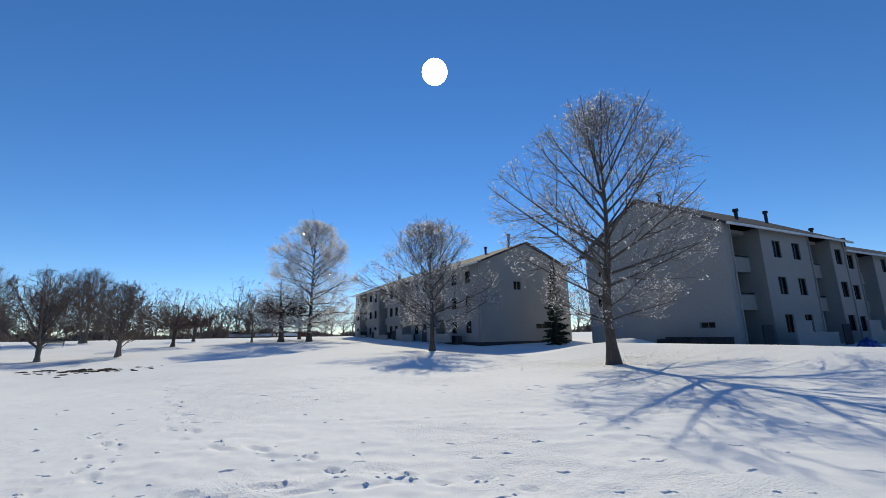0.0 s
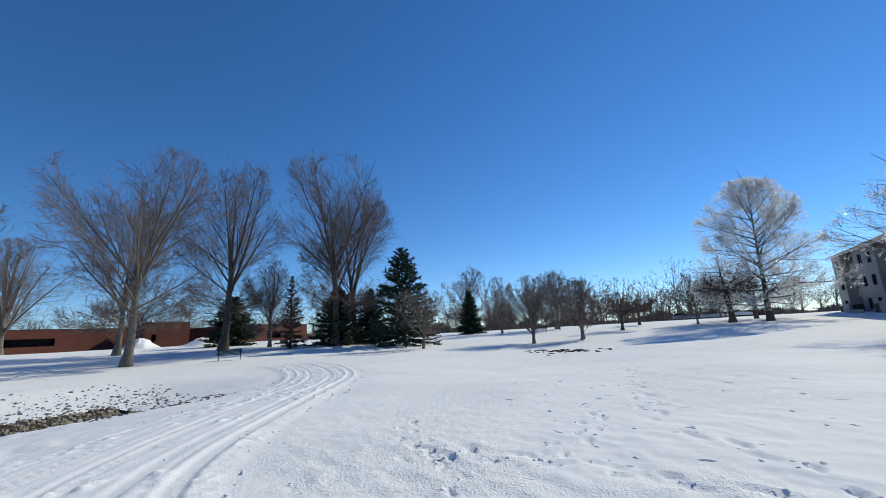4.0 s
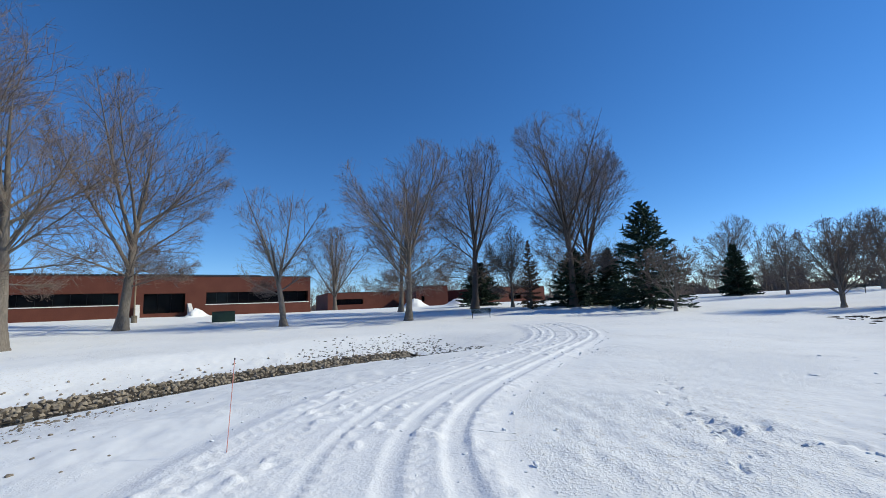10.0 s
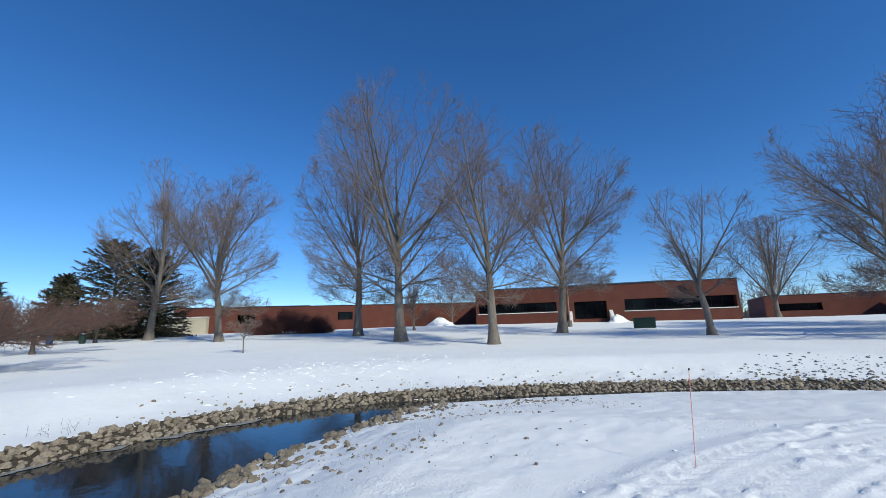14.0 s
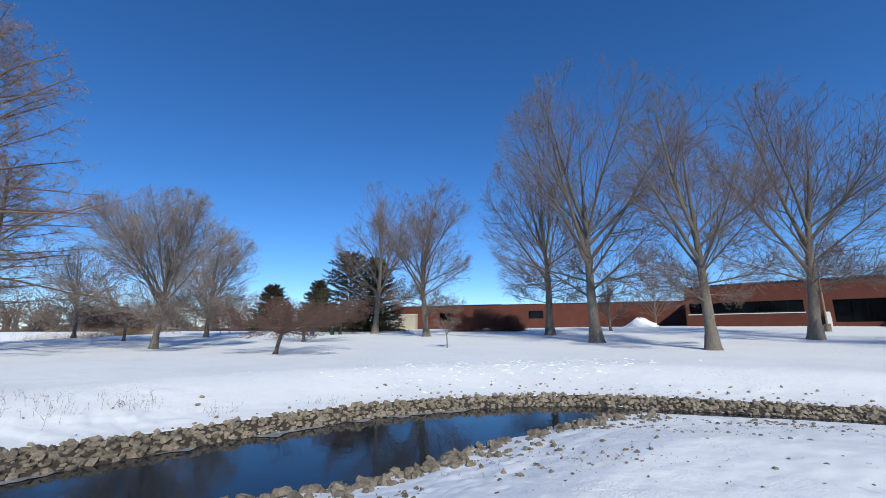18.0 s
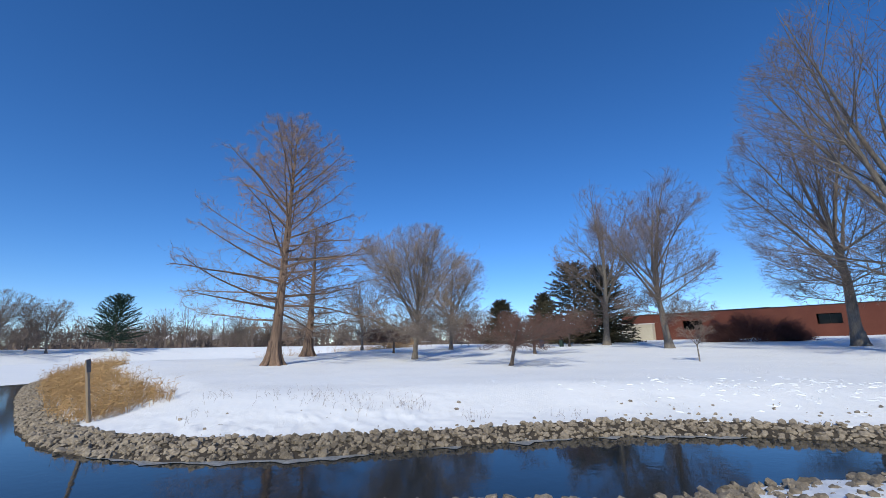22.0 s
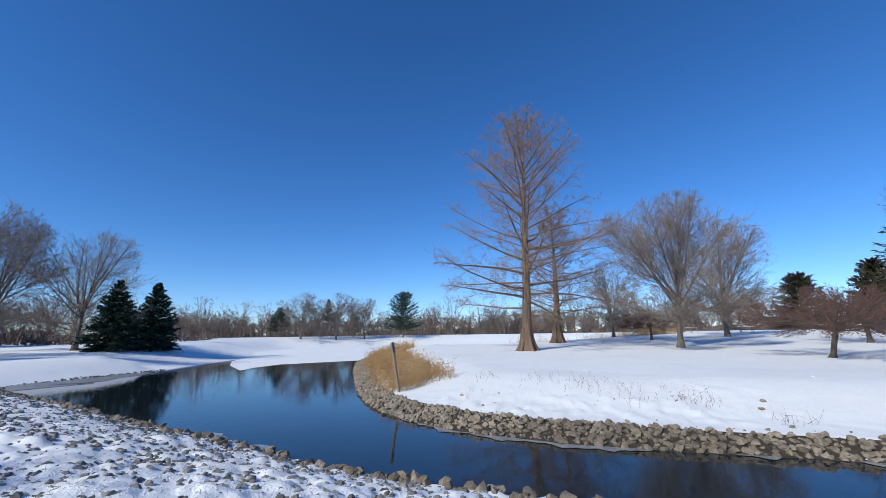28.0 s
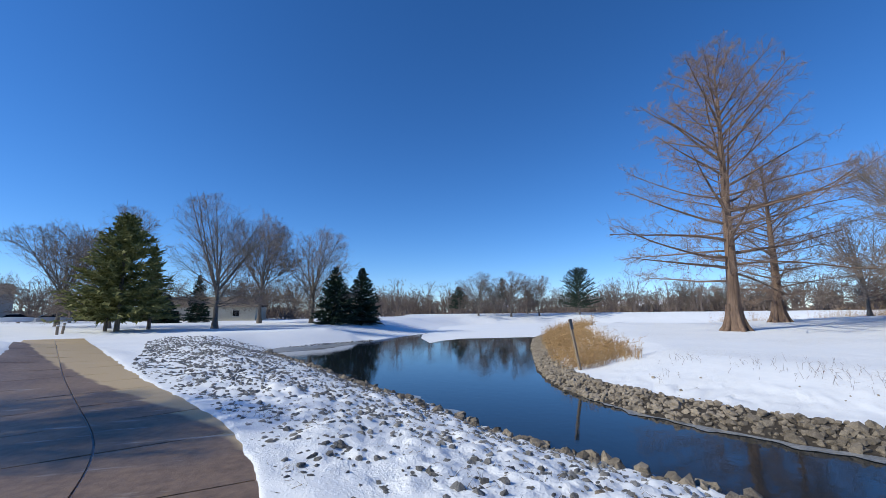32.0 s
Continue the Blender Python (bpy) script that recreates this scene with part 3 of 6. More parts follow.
    want = np.clip(np.concatenate([long2, longs * 0.3])[of3] * (0.66 - 0.34 * f3), 0.035 * height, 0.13 * height) * (0.65 + 0.6 * g.random(len(f3)))
    l3, long3, keep = grow(s3, outward(s3, w3, 0.24), want, 3, 0.045, 0.010, 1.03)
    l3, long3 = l3[keep], long3[keep]
    r3 = np.clip(0.005 * long3 + 0.007, 0.008, 0.02)
    s4, w4, f4, of4 = sprout(g, l3, per4, 0.1, 44)
    size = np.clip(long3[of4] * (0.75 - 0.35 * f4), 0.3 if height < 12 else 0.45, 1.6) * (0.7 + 0.5 * g.random(len(f4)))
    t4 = s4 + unit(outward(s4, w4, 0.18) + (0, 0, 0.06)) * size[:, None]
    keep = room(t4, 1.06)
    s4, t4, size = s4[keep], t4[keep], size[keep]
    s5, w5, f5, of5 = sprout(g, np.stack([s4, t4], 1), per5, 0.15, 40)
    t5 = s5 + unit(outward(s5, w5, 0.12) + (0, 0, 0.04)) * (np.clip(size[of5] * 0.62, 0.2, 0.9) * (0.6 + 0.7 * g.random(len(f5))))[:, None]
    return stem, girths, l1, rad1, l2, rad2, l3, r3, s4, t4, s5, t5


def bare_tree(name, kind, x, y, height, width, seed, label, bark=None, twig=None, lean=(0, 0), detail=1.0, thick=1.0, ice=0):
    """A leafless tree: trunk with root flare, limbs with their branches, and twigs that fill a rounded crown."""
    bark, twig = bark or BARK, twig or TWIG
    detail *= min(1.25, max(0.40, (height * width / 180) ** 0.5))  # a larger crown carries more twigs
    g = np.random.default_rng(seed)
    few = STYLE[kind][5] > 20
    counts = (max(4, round((7 if few else 13) * detail ** 0.4)), max(4, round((6 if few else 8) * detail ** 0.5)), max(3, round(4 * detail ** 0.5)), 3)
    stem, girths, l1, rad1, l2, rad2, l3, r3, s4, t4, s5, t5 = skeleton(g, kind, height, width, lean, counts, thick)
    root = thing(name, label, "tree", (x, y, float(ground(x, y)) - 0.05))
    fine = 0.0040 + 0.000092 * math.hypot(x, y)
    up = unit(stem[:, 1] - stem[:, 0])
    foot_line = np.array([0, 0.15, 0.4, 0.8])[:, None] * up * (height / 16)
    flare = Shape().tubes(foot_line[None], np.array([[1.35, 1.14, 1.04, 0.9]]) * girths[0], 12)
    part("trunk", flare.tubes(stem, girths[None], 10), bark, root, shade=True)
    for k in range(len(l1)):
        part("limb", Shape().tubes(l1[k:k + 1], rad1[k:k + 1], 6), bark, root, shade=True)
    tagged(part("branchwork", Shape().tubes(l2[:, [0, 1, 3, 5]], rad2[:, [0, 1, 3, 5]], 3), bark, root, shade=True), kind="stuff")
    if math.hypot(x, y) < 52:
        sh = Shape().tubes(l3[:, [0, 1, 3]], np.maximum(taper(r3, r3 * 0.5, 2), fine), 3)
    else:
        sh = Shape().spikes(l3[:, 0], l3[:, 3], np.maximum(r3, fine * 1.6))
    sh.slivers(g, s4, t4, fine * 1.9)
    sh.slivers(g, s5, t5, fine * 1.2)
    tagged(part("twig_crown", sh, twig, root), kind="stuff")
    if ice:  # white flakes of ice on the outer twigs, in place of the sun's glints
        pick = g.permutation(len(s5))[:ice]
        mid = s5[pick] + (t5[pick] - s5[pick]) * g.random((len(pick), 1))
        size = (0.006 + 0.0008 * math.hypot(x, y)) * (0.5 + 1.0 * g.random(len(pick)) ** 2)
        drop = unit(t5[pick] - s5[pick]) * size[:, None] * 1.7
        part("ice_glint_flakes", Shape().slivers(g, mid - drop, mid + drop, size[:, None]).slivers(g, mid + drop, mid - drop, size[:, None]), ICE_GLINT, root, "white ice flakes that stand for the glitter on the twigs")
    return root


def conifer_bare(name, x, y, height, width, seed, label, bark, twig, rows=54, droop=0.0, girth=0.018, low=0.2):
    """A leafless conifer with one straight leader and tiers of long side branches."""
    g = np.random.default_rng(seed)
    root = thing(name, label, "tree", (x, y, float(ground(x, y)) - 0.05))
    r = girth * height
    stem = march(g, np.zeros((1, 3)), np.array([[0, 0, 1.0]]), np.array([height * 0.98]), 14, 0.012, 0.05)
    t = np.linspace(0, 1, 15)
    rad = r * (1.02 - t) ** 0.9 * (1 + 0.25 * np.exp(-t * 22))
    foot = Shape().tubes(np.array([[(0, 0, 0), (0, 0, 0.25), (0, 0, 0.7), (0, 0, 1.5)]]), np.array([[1.35, 1.15, 1.0, 0.9]]) * rad[0], 14)
    part("trunk", foot.tubes(stem, np.maximum(rad, 0.015)[None], 12), bark, root, shade=True)
    for k in range(7):  # buttress roots
        b = k * 0.9 + g.normal(0, 0.15)
        way = np.array([math.cos(b), math.sin(b), 0.0])
        ridge = np.stack([way * rad[0] * q + (0, 0, h) for q, h in ((1.75, -0.1), (1.2, 0.35), (0.85, 1.0), (0.7, 2.0))])
        part("buttress", Shape().tubes(ridge[None], np.array([[0.30, 0.30, 0.26, 0.18]]) * rad[0], 7), bark, root, shade=True)
    f = low + (0.97 - low) * (np.arange(rows) / rows) ** 0.9
    i = np.minimum((f * 14).astype(int), 13)
    at = stem[0, i] + (stem[0, i + 1] - stem[0, i]) * (f * 14 - i)[:, None]
    a = np.arange(rows) * 2.4 + g.normal(0, 0.3, rows)
    rise = np.radians(-2 + 52 * f ** 1.15 + g.normal(0, 6, rows))
    long1 = width / 2 * np.clip((1.02 - f) / (1 - low) * 1.25, 0.12, 1) ** 0.55 * (0.62 + 0.45 * g.random(rows))
    ways = np.stack([np.cos(a) * np.cos(rise), np.sin(a) * np.cos(rise), np.sin(rise)], 1)
    l1 = march(g, at, ways, long1, 7, 0.06, np.full(rows, 0.012 - droop))
    r1 = np.clip(0.0125 * long1 + 0.014, 0.02, 0.125) * (0.6 + 0.7 * g.random(rows))
    s2, w2, f2, of2 = sprout(g, l1, 11, 0.15, 50)
    w2[:, 2] = w2[:, 2] * 0.5 + 0.08
    long2 = np.maximum(long1[of2] * (0.42 - 0.28 * f2), 0.3) * (0.6 + 0.7 * g.random(len(f2)))
    l2 = march(g, s2, w2, long2, 4, 0.09, -0.01 - droop)
    s3, w3, f3, of3 = sprout(g, np.concatenate([l2, l1[:, 3:]], 0), 8, 0.12, 52)
    long3 = np.clip(np.concatenate([long2, long1 * 0.3])[of3] * 0.42, 0.22, 0.65)
    tips = s3 + unit(w3 + (0, 0, 0.12)) * (long3 * (0.6 + 0.7 * g.random(len(f3))))[:, None]
    s4, w4, f4, of4 = sprout(g, np.stack([s3, tips], 1), 4, 0.15, 48)
    tips4 = s4 + unit(w4 + (0, 0, 0.1)) * (long3[of4] * (0.35 + 0.5 * g.random(len(f4))))[:, None]
    for k in range(rows):
        part("branch", Shape().tubes(l1[k:k + 1], taper(r1[k:k + 1], r1[k:k + 1] * 0.2, 7), 5), bark, root, shade=True)
    fine = Shape().tubes(l2, taper(np.full(len(l2), 0.017), np.full(len(l2), 0.007), 4), 3)
    tagged(part("twig_crown", fine.slivers(g, s3, tips, 0.015).slivers(g, s4, tips4, 0.011), twig, root), kind="stuff")
    return root


def evergreen(name, x, y, height, width, seed, label, needle, bark=None, low=0.04, boughs=110, soft=0.0, snow=0, full=0.0):
    """A needle tree: drooping boughs set round a straight trunk, each a fan of needle sprays; soft gives a pine's longer, rising tufts."""
    g = np.random.default_rng(seed)
    root = thing(name, label, "tree", (x, y, float(ground(x, y)) - 0.05))
    part("trunk", Shape().tubes(np.array([[(0, 0, 0), (0, 0, height * 0.5), (0, 0, height * 0.97)]], float), np.array([[0.022, 0.014, 0.002]]) * height, 8), bark or DARK_BARK, root, shade=True)
    boughs = int(boughs * 1.5)
    f = low + (0.985 - low) * ((np.arange(boughs) + g.random(boughs)) / boughs) ** 1.2
    a = np.arange(boughs) * 2.4 + g.normal(0, 0.2, boughs)
    long1 = width / 2 * np.clip(1.03 - f, 0.03, 1) ** (0.8 - 0.25 * soft - 0.3 * full) * (0.78 + 0.34 * g.random(boughs))
    rise = np.radians(-16 + 48 * f + g.normal(0, 6, boughs) + 14 * soft)
    l1 = march(g, np.stack([0 * f, 0 * f, f * height], 1), np.stack([np.cos(a) * np.cos(rise), np.sin(a) * np.cos(rise), np.sin(rise)], 1), long1, 5, 0.05, 0.045)
    sh = Shape().tubes(l1, taper(np.full(boughs, 0.03), np.full(boughs, 0.01), 5), 3)
    s, w, f2, of = sprout(g, l1, 38, 0.12, 48)
    w[:, 2] = w[:, 2] * 0.5 - 0.14 + 0.34 * soft
    tips = s + unit(w) * (np.clip(long1[of] * 0.26, 0.18, 0.62) * (0.5 + 0.8 * g.random(len(f2))))[:, None]
    sh.slivers(g, s, tips, 0.06 + 0.07 * g.random((len(s), 1)))
    part("foliage", sh, needle, root)
    if snow:  # rests of snow on the upper sides of the boughs
        pick = g.permutation(len(s))[:snow]
        top = s[pick] + (0, 0, 0.05)
        part("snow_rests", Shape().spikes(top, top + (tips[pick] - s[pick]) * 0.8, 0.06), ICE_SNOW, root, "thin snow left on the boughs")
    return root


def wood_piece(g, kind, height, width):
    """Far tree in few pieces: stout spikes, and slivers for its twigs."""
    stem, girths, l1, rad1, l2, rad2, l3, r3, s4, t4, s5, t5 = skeleton(g, kind, height, width, (0, 0), (3, 2, 2, 1))
    base = np.concatenate([np.zeros((1, 3)), l1[:, 0], l1[:, 4]])
    tip = np.concatenate([stem[:, -1], l1[:, 5], l1[:, 9]])
    rad = np.concatenate([[girths[0]], rad1[:, 0], rad1[:, 4]])
    return base, tip, rad, np.concatenate([l2[:, 0], l3[:, 0], s4, s5]), np.concatenate([l2[:, 5], l3[:, 3], t4, t5])


def woods(label, mat, seed, count, bearings, ranges, heights, brush=3.2):
    """A belt of far bare trees over thick brush, as one mass."""
    g = np.random.default_rng(seed)
    kinds = [wood_piece(g, k, 10.0, w) for k, w in (("vase", 8.0), ("multi", 9.5), ("vase", 6.5), ("multi", 8.0), ("vase", 9.0), ("round", 9.0))]
    sh = Shape()
    for _ in range(count):
        b, t, r, sb, st = kinds[g.integers(len(kinds))]
        k, a = g.uniform(*heights) / 10 * (0.6 + 0.55 * g.random() ** 1.5), g.random() * 6.28
        turn = np.array([[math.cos(a), math.sin(a), 0], [-math.sin(a), math.cos(a), 0], [0, 0, 1]]) * k
        way, far = radians(g.uniform(*bearings)), g.uniform(*ranges)
        at = np.array([-math.sin(way) * far, math.cos(way) * far, 0])
        at[2] = float(ground(at[0], at[1])) - 0.1
        sh.spikes(b @ turn + at, t @ turn + at, r * max(1.0, far / 110))
        sh.slivers(g, sb @ turn + at, st @ turn + at, 0.00040 * far)
    # brush: bushy clumps of fine stems of uneven height that close the gaps under the crowns
    n = int((bearings[1] - bearings[0]) * 10)
    way, far = np.radians(g.uniform(*bearings, n)), g.uniform(ranges[0] + 6, ranges[1] + 12, n)
    tall = brush * np.clip(0.5 + 0.35 * np.sin(way * 37 + seed) + 0.25 * np.sin(way * 91) + 0.5 * g.random(n), 0.25, 2)
    per = 24
    way, far, tall = (np.repeat(v, per) for v in (way, far, tall))
    foot = np.stack([-np.sin(way) * far, np.cos(way) * far, 0 * far], 1) + np.c_[g.normal(0, 0.9, (n * per, 2)), np.zeros(n * per)]
    foot[:, 2] = ground(foot[:, 0], foot[:, 1]) - 0.1 + tall * 0.45 * g.random(n * per)
    top = foot + np.c_[g.normal(0, 0.55, (n * per, 2)), tall * 0.55 * g.uniform(0.4, 1.0, n * per)]
    sh.slivers(g, foot, top, (0.0016 * far * g.uniform(0.5, 1.4, n * per))[:, None])
    return tagged(new("woodland", sh.mesh("woodland", mat, False)), label, "woodland", kind="stuff")

# ---- ground, water ----
def ground_sheet():
    """One sheet of snow from the camera's feet to the horizon, finest where the camera stands."""
    inner = np.concatenate([[0.02, 0.7, 1.4, 2.1, 2.8], 3.3 * 1.012 ** np.arange(188)])
    outer = inner[-1] * 1.04 ** np.arange(1, 106)
    n, verts, quads, count = 960, [], [], 0
    for rings, sides in ((inner, n), (outer, n // 2)):
        a = np.arange(sides) * 2 * np.pi / sides
        x, y = np.outer(rings, np.cos(a)), np.outer(rings, np.sin(a))
        verts.append(np.stack([x, y, ground(x, y) + relief(x, y)], -1).reshape(-1, 3))
        i, k = count + np.arange(len(rings) - 1)[:, None] * sides, np.arange(sides)[None]
        quads.append(np.stack(np.broadcast_arrays(i + k, i + sides + k, i + sides + (k + 1) % sides, i + (k + 1) % sides), -1).reshape(-1, 4))
        count += x.size
    k = np.arange(n // 2)
    last, first = inner.size * n - n, inner.size * n
    a0, a1, a2, b0, b1 = last + 2 * k, last + 2 * k + 1, last + (2 * k + 2) % n, first + k, first + (k + 1) % (n // 2)
    tris = np.concatenate([np.stack(t, 1) for t in ((a0, b0, a1), (a1, b0, b1), (a1, b1, a2))])
    ob = new("ground", mesh_of("ground", np.concatenate(verts), (np.concatenate(quads), tris), SNOW))
    return tagged(ob, "snow-covered park lawn, lightly crusted, sloping to a stream", "ground", kind="structure")


def flat_sheet(name, corners, z, mat, label, category):
    bm = bmesh.new()
    bm.faces.new([bm.verts.new((x, y, z)) for x, y in corners])
    bmesh.ops.triangulate(bm, faces=bm.faces[:])
    me = bpy.data.meshes.new(name)
    bm.to_mesh(me)
    bm.free()
    me.materials.append(mat)
    return tagged(new(name, me), label, category, kind="structure")


ground_sheet()
flat_sheet("water", WATERSIDE, WATER, WATER_MAT, "dark, calm stream widening into a partly frozen pond", "water")
flat_sheet("ice", [(46, -32.5), (43.4, -24.2), (44.2, -16), (41.5, -12.6), (39.0, -10.8), (47, -12), (55.5, -14.4)] + LAKE, WATER + 0.02, ICE_SNOW, "snow-covered ice on the frozen pond", "ice")

def ice_fringe(name, line, wide, seed, mat, label, torn=0.8):
    """Thin ice along a bank, its outer edge ragged."""
    at, way, s = along(line, 0.12)
    out = np.stack([way[:, 1], -way[:, 0]], 1)
    out[~inside(*(at + out * 0.4).T, WATERSIDE)] *= -1
    ragged = np.clip(0.35 + 1.1 * noise(s, 0 * s + seed, 5.0, 2) + torn * noise(s, 0 * s + seed, 0.7, 3, 4.0), 0.0, 1.6)
    reach_in = wide * ragged * smooth(s / 2) * smooth((s[-1] - s) / 2) + 0.01
    w = np.linspace(-0.25, 1, 5)[None]
    x, y = at[:, :1] + out[:, :1] * w * reach_in[:, None], at[:, 1:] + out[:, 1:] * w * reach_in[:, None]
    i, k = np.arange(len(s) - 1)[:, None] * 5, np.arange(4)[None]
    quads = np.stack(np.broadcast_arrays(i + k, i + k + 1, i + 6 + k, i + 5 + k), -1).reshape(-1, 4)
    z = np.full(x.shape, WATER + 0.012)
    return tagged(new(name, mesh_of(name, np.stack([x, y, z], -1).reshape(-1, 3), (quads, np.zeros((0, 3), int)), mat)), label, "ice", kind="structure")


THIN_ICE = material("thin_grey_ice", (0.10, 0.11, 0.12), (0.40, 0.42, 0.44), 0.25, 2.5, 12, 0.004, 12, spec=0.5)
CLOUDY_ICE = material("cloudy_grey_ice", (0.10, 0.105, 0.11), (0.24, 0.25, 0.26), 0.28, 0.35, 3, 0.003, 6, spec=0.5)
ice_fringe("ice_fringe", FAR_BANK[6:14], 0.5, 3.0, THIN_ICE, "pale thin ice fringing the stony bank of the stream")
ice_fringe("ice_fringe", NEAR_BANK[15:18], 0.35, 8.0, THIN_ICE, "pale thin ice between the stones of the near bank")
ice_fringe("ice_sheet", NEAR_BANK[19:23], 3.4, 5.0, CLOUDY_ICE, "cloudy grey new ice in the corner of the pond", 0.04)

# ---- buildings ----
FENCE = material("dark_weathered_boards", (0.03, 0.03, 0.035), (0.075, 0.07, 0.07), 0.85, 0.8, 12, 0.004, 20, stretch=(1, 1, 0.1))
# boards coloured very dark to carry the shade deep inside the balconies
RECESS_SHADE = material("recess_boards_shade_brown", (0.045, 0.032, 0.027), (0.085, 0.065, 0.055), 0.8, 0.6, 9, 0.004, 20, stretch=(1, 1, 0.1))
def pierced(length, z0, z1, holes, thick):
    """A wall along x, its face at y = 0, with openings (x0, x1, z0, z1) right through it."""
    xs = sorted({0.0, length, *[h[0] for h in holes], *[h[1] for h in holes]})
    zs = sorted({z0, z1, *[h[2] for h in holes], *[h[3] for h in holes]})
    nx, nz = len(xs), len(zs)
    solid = {(i, k) for i in range(nx - 1) for k in range(nz - 1) if not any(h[0] <= xs[i] and xs[i + 1] <= h[1] and h[2] <= zs[k] and zs[k + 1] <= h[3] for h in holes)}
    quads = []
    for i, k in solid:
        a, b, c, d = i * nz + k, (i + 1) * nz + k, (i + 1) * nz + k + 1, i * nz + k + 1
        e = nx * nz
        quads += [(a, b, c, d), (a + e, d + e, c + e, b + e)]
        for beside, p, q in (((i - 1, k), d, a), ((i + 1, k), b, c), ((i, k - 1), a, b), ((i, k + 1), c, d)):
            if beside not in solid:
                quads.append((q, p, p + e, q + e))
    used = sorted({v for f in quads for v in f})
    slot = {v: n for n, v in enumerate(used)}
    spots = [(x, y, z) for y in (0.0, thick) for x in xs for z in zs]
    return Shape().add([spots[v] for v in used], [[slot[v] for v in f] for f in quads])


def window(parent, x0, x1, z0, z1, y=0.0, bars=1, frame_mat=None, m=None):
    """A window in an opening: frame, panes and mullions."""
    m = m or Matrix.Identity(4)
    w = 0.045
    fr = Shape()
    for lo, hi in (((x0, y + 0.02, z0), (x1, y + 0.14, z0 + w)), ((x0, y + 0.02, z1 - w), (x1, y + 0.14, z1)), ((x0, y + 0.02, z0 + w), (x0 + w, y + 0.14, z1 - w)), ((x1 - w, y + 0.02, z0 + w), (x1, y + 0.14, z1 - w))):
        fr.box(lo, hi, m)
    win = part("window", fr, frame_mat or PAINT_WHITE, parent)
    step = (x1 - x0 - 2 * w) / (bars + 1)
    for k in range(bars + 1):
        a = x0 + w + k * step
        part("pane", Shape().box((a + 0.02, y + 0.09, z0 + w), (a + step - 0.02, y + 0.11, z1 - w), m), DARK_GLASS, win)
    for k in range(1, bars + 1):
        a = x0 + w + k * step
        part("mullion", Shape().box((a - 0.02, y + 0.05, z0 + w), (a + 0.02, y + 0.13, z1 - w), m), frame_mat or PAINT_WHITE, win)
    return win


def turned_side(x, depth):
    """The frame of a gable wall: x runs along the gable, y into the house."""
    return Matrix(((0, 1, 0, x), (-1, 0, 0, depth), (0, 0, 1, 0), (0, 0, 0, 1)))


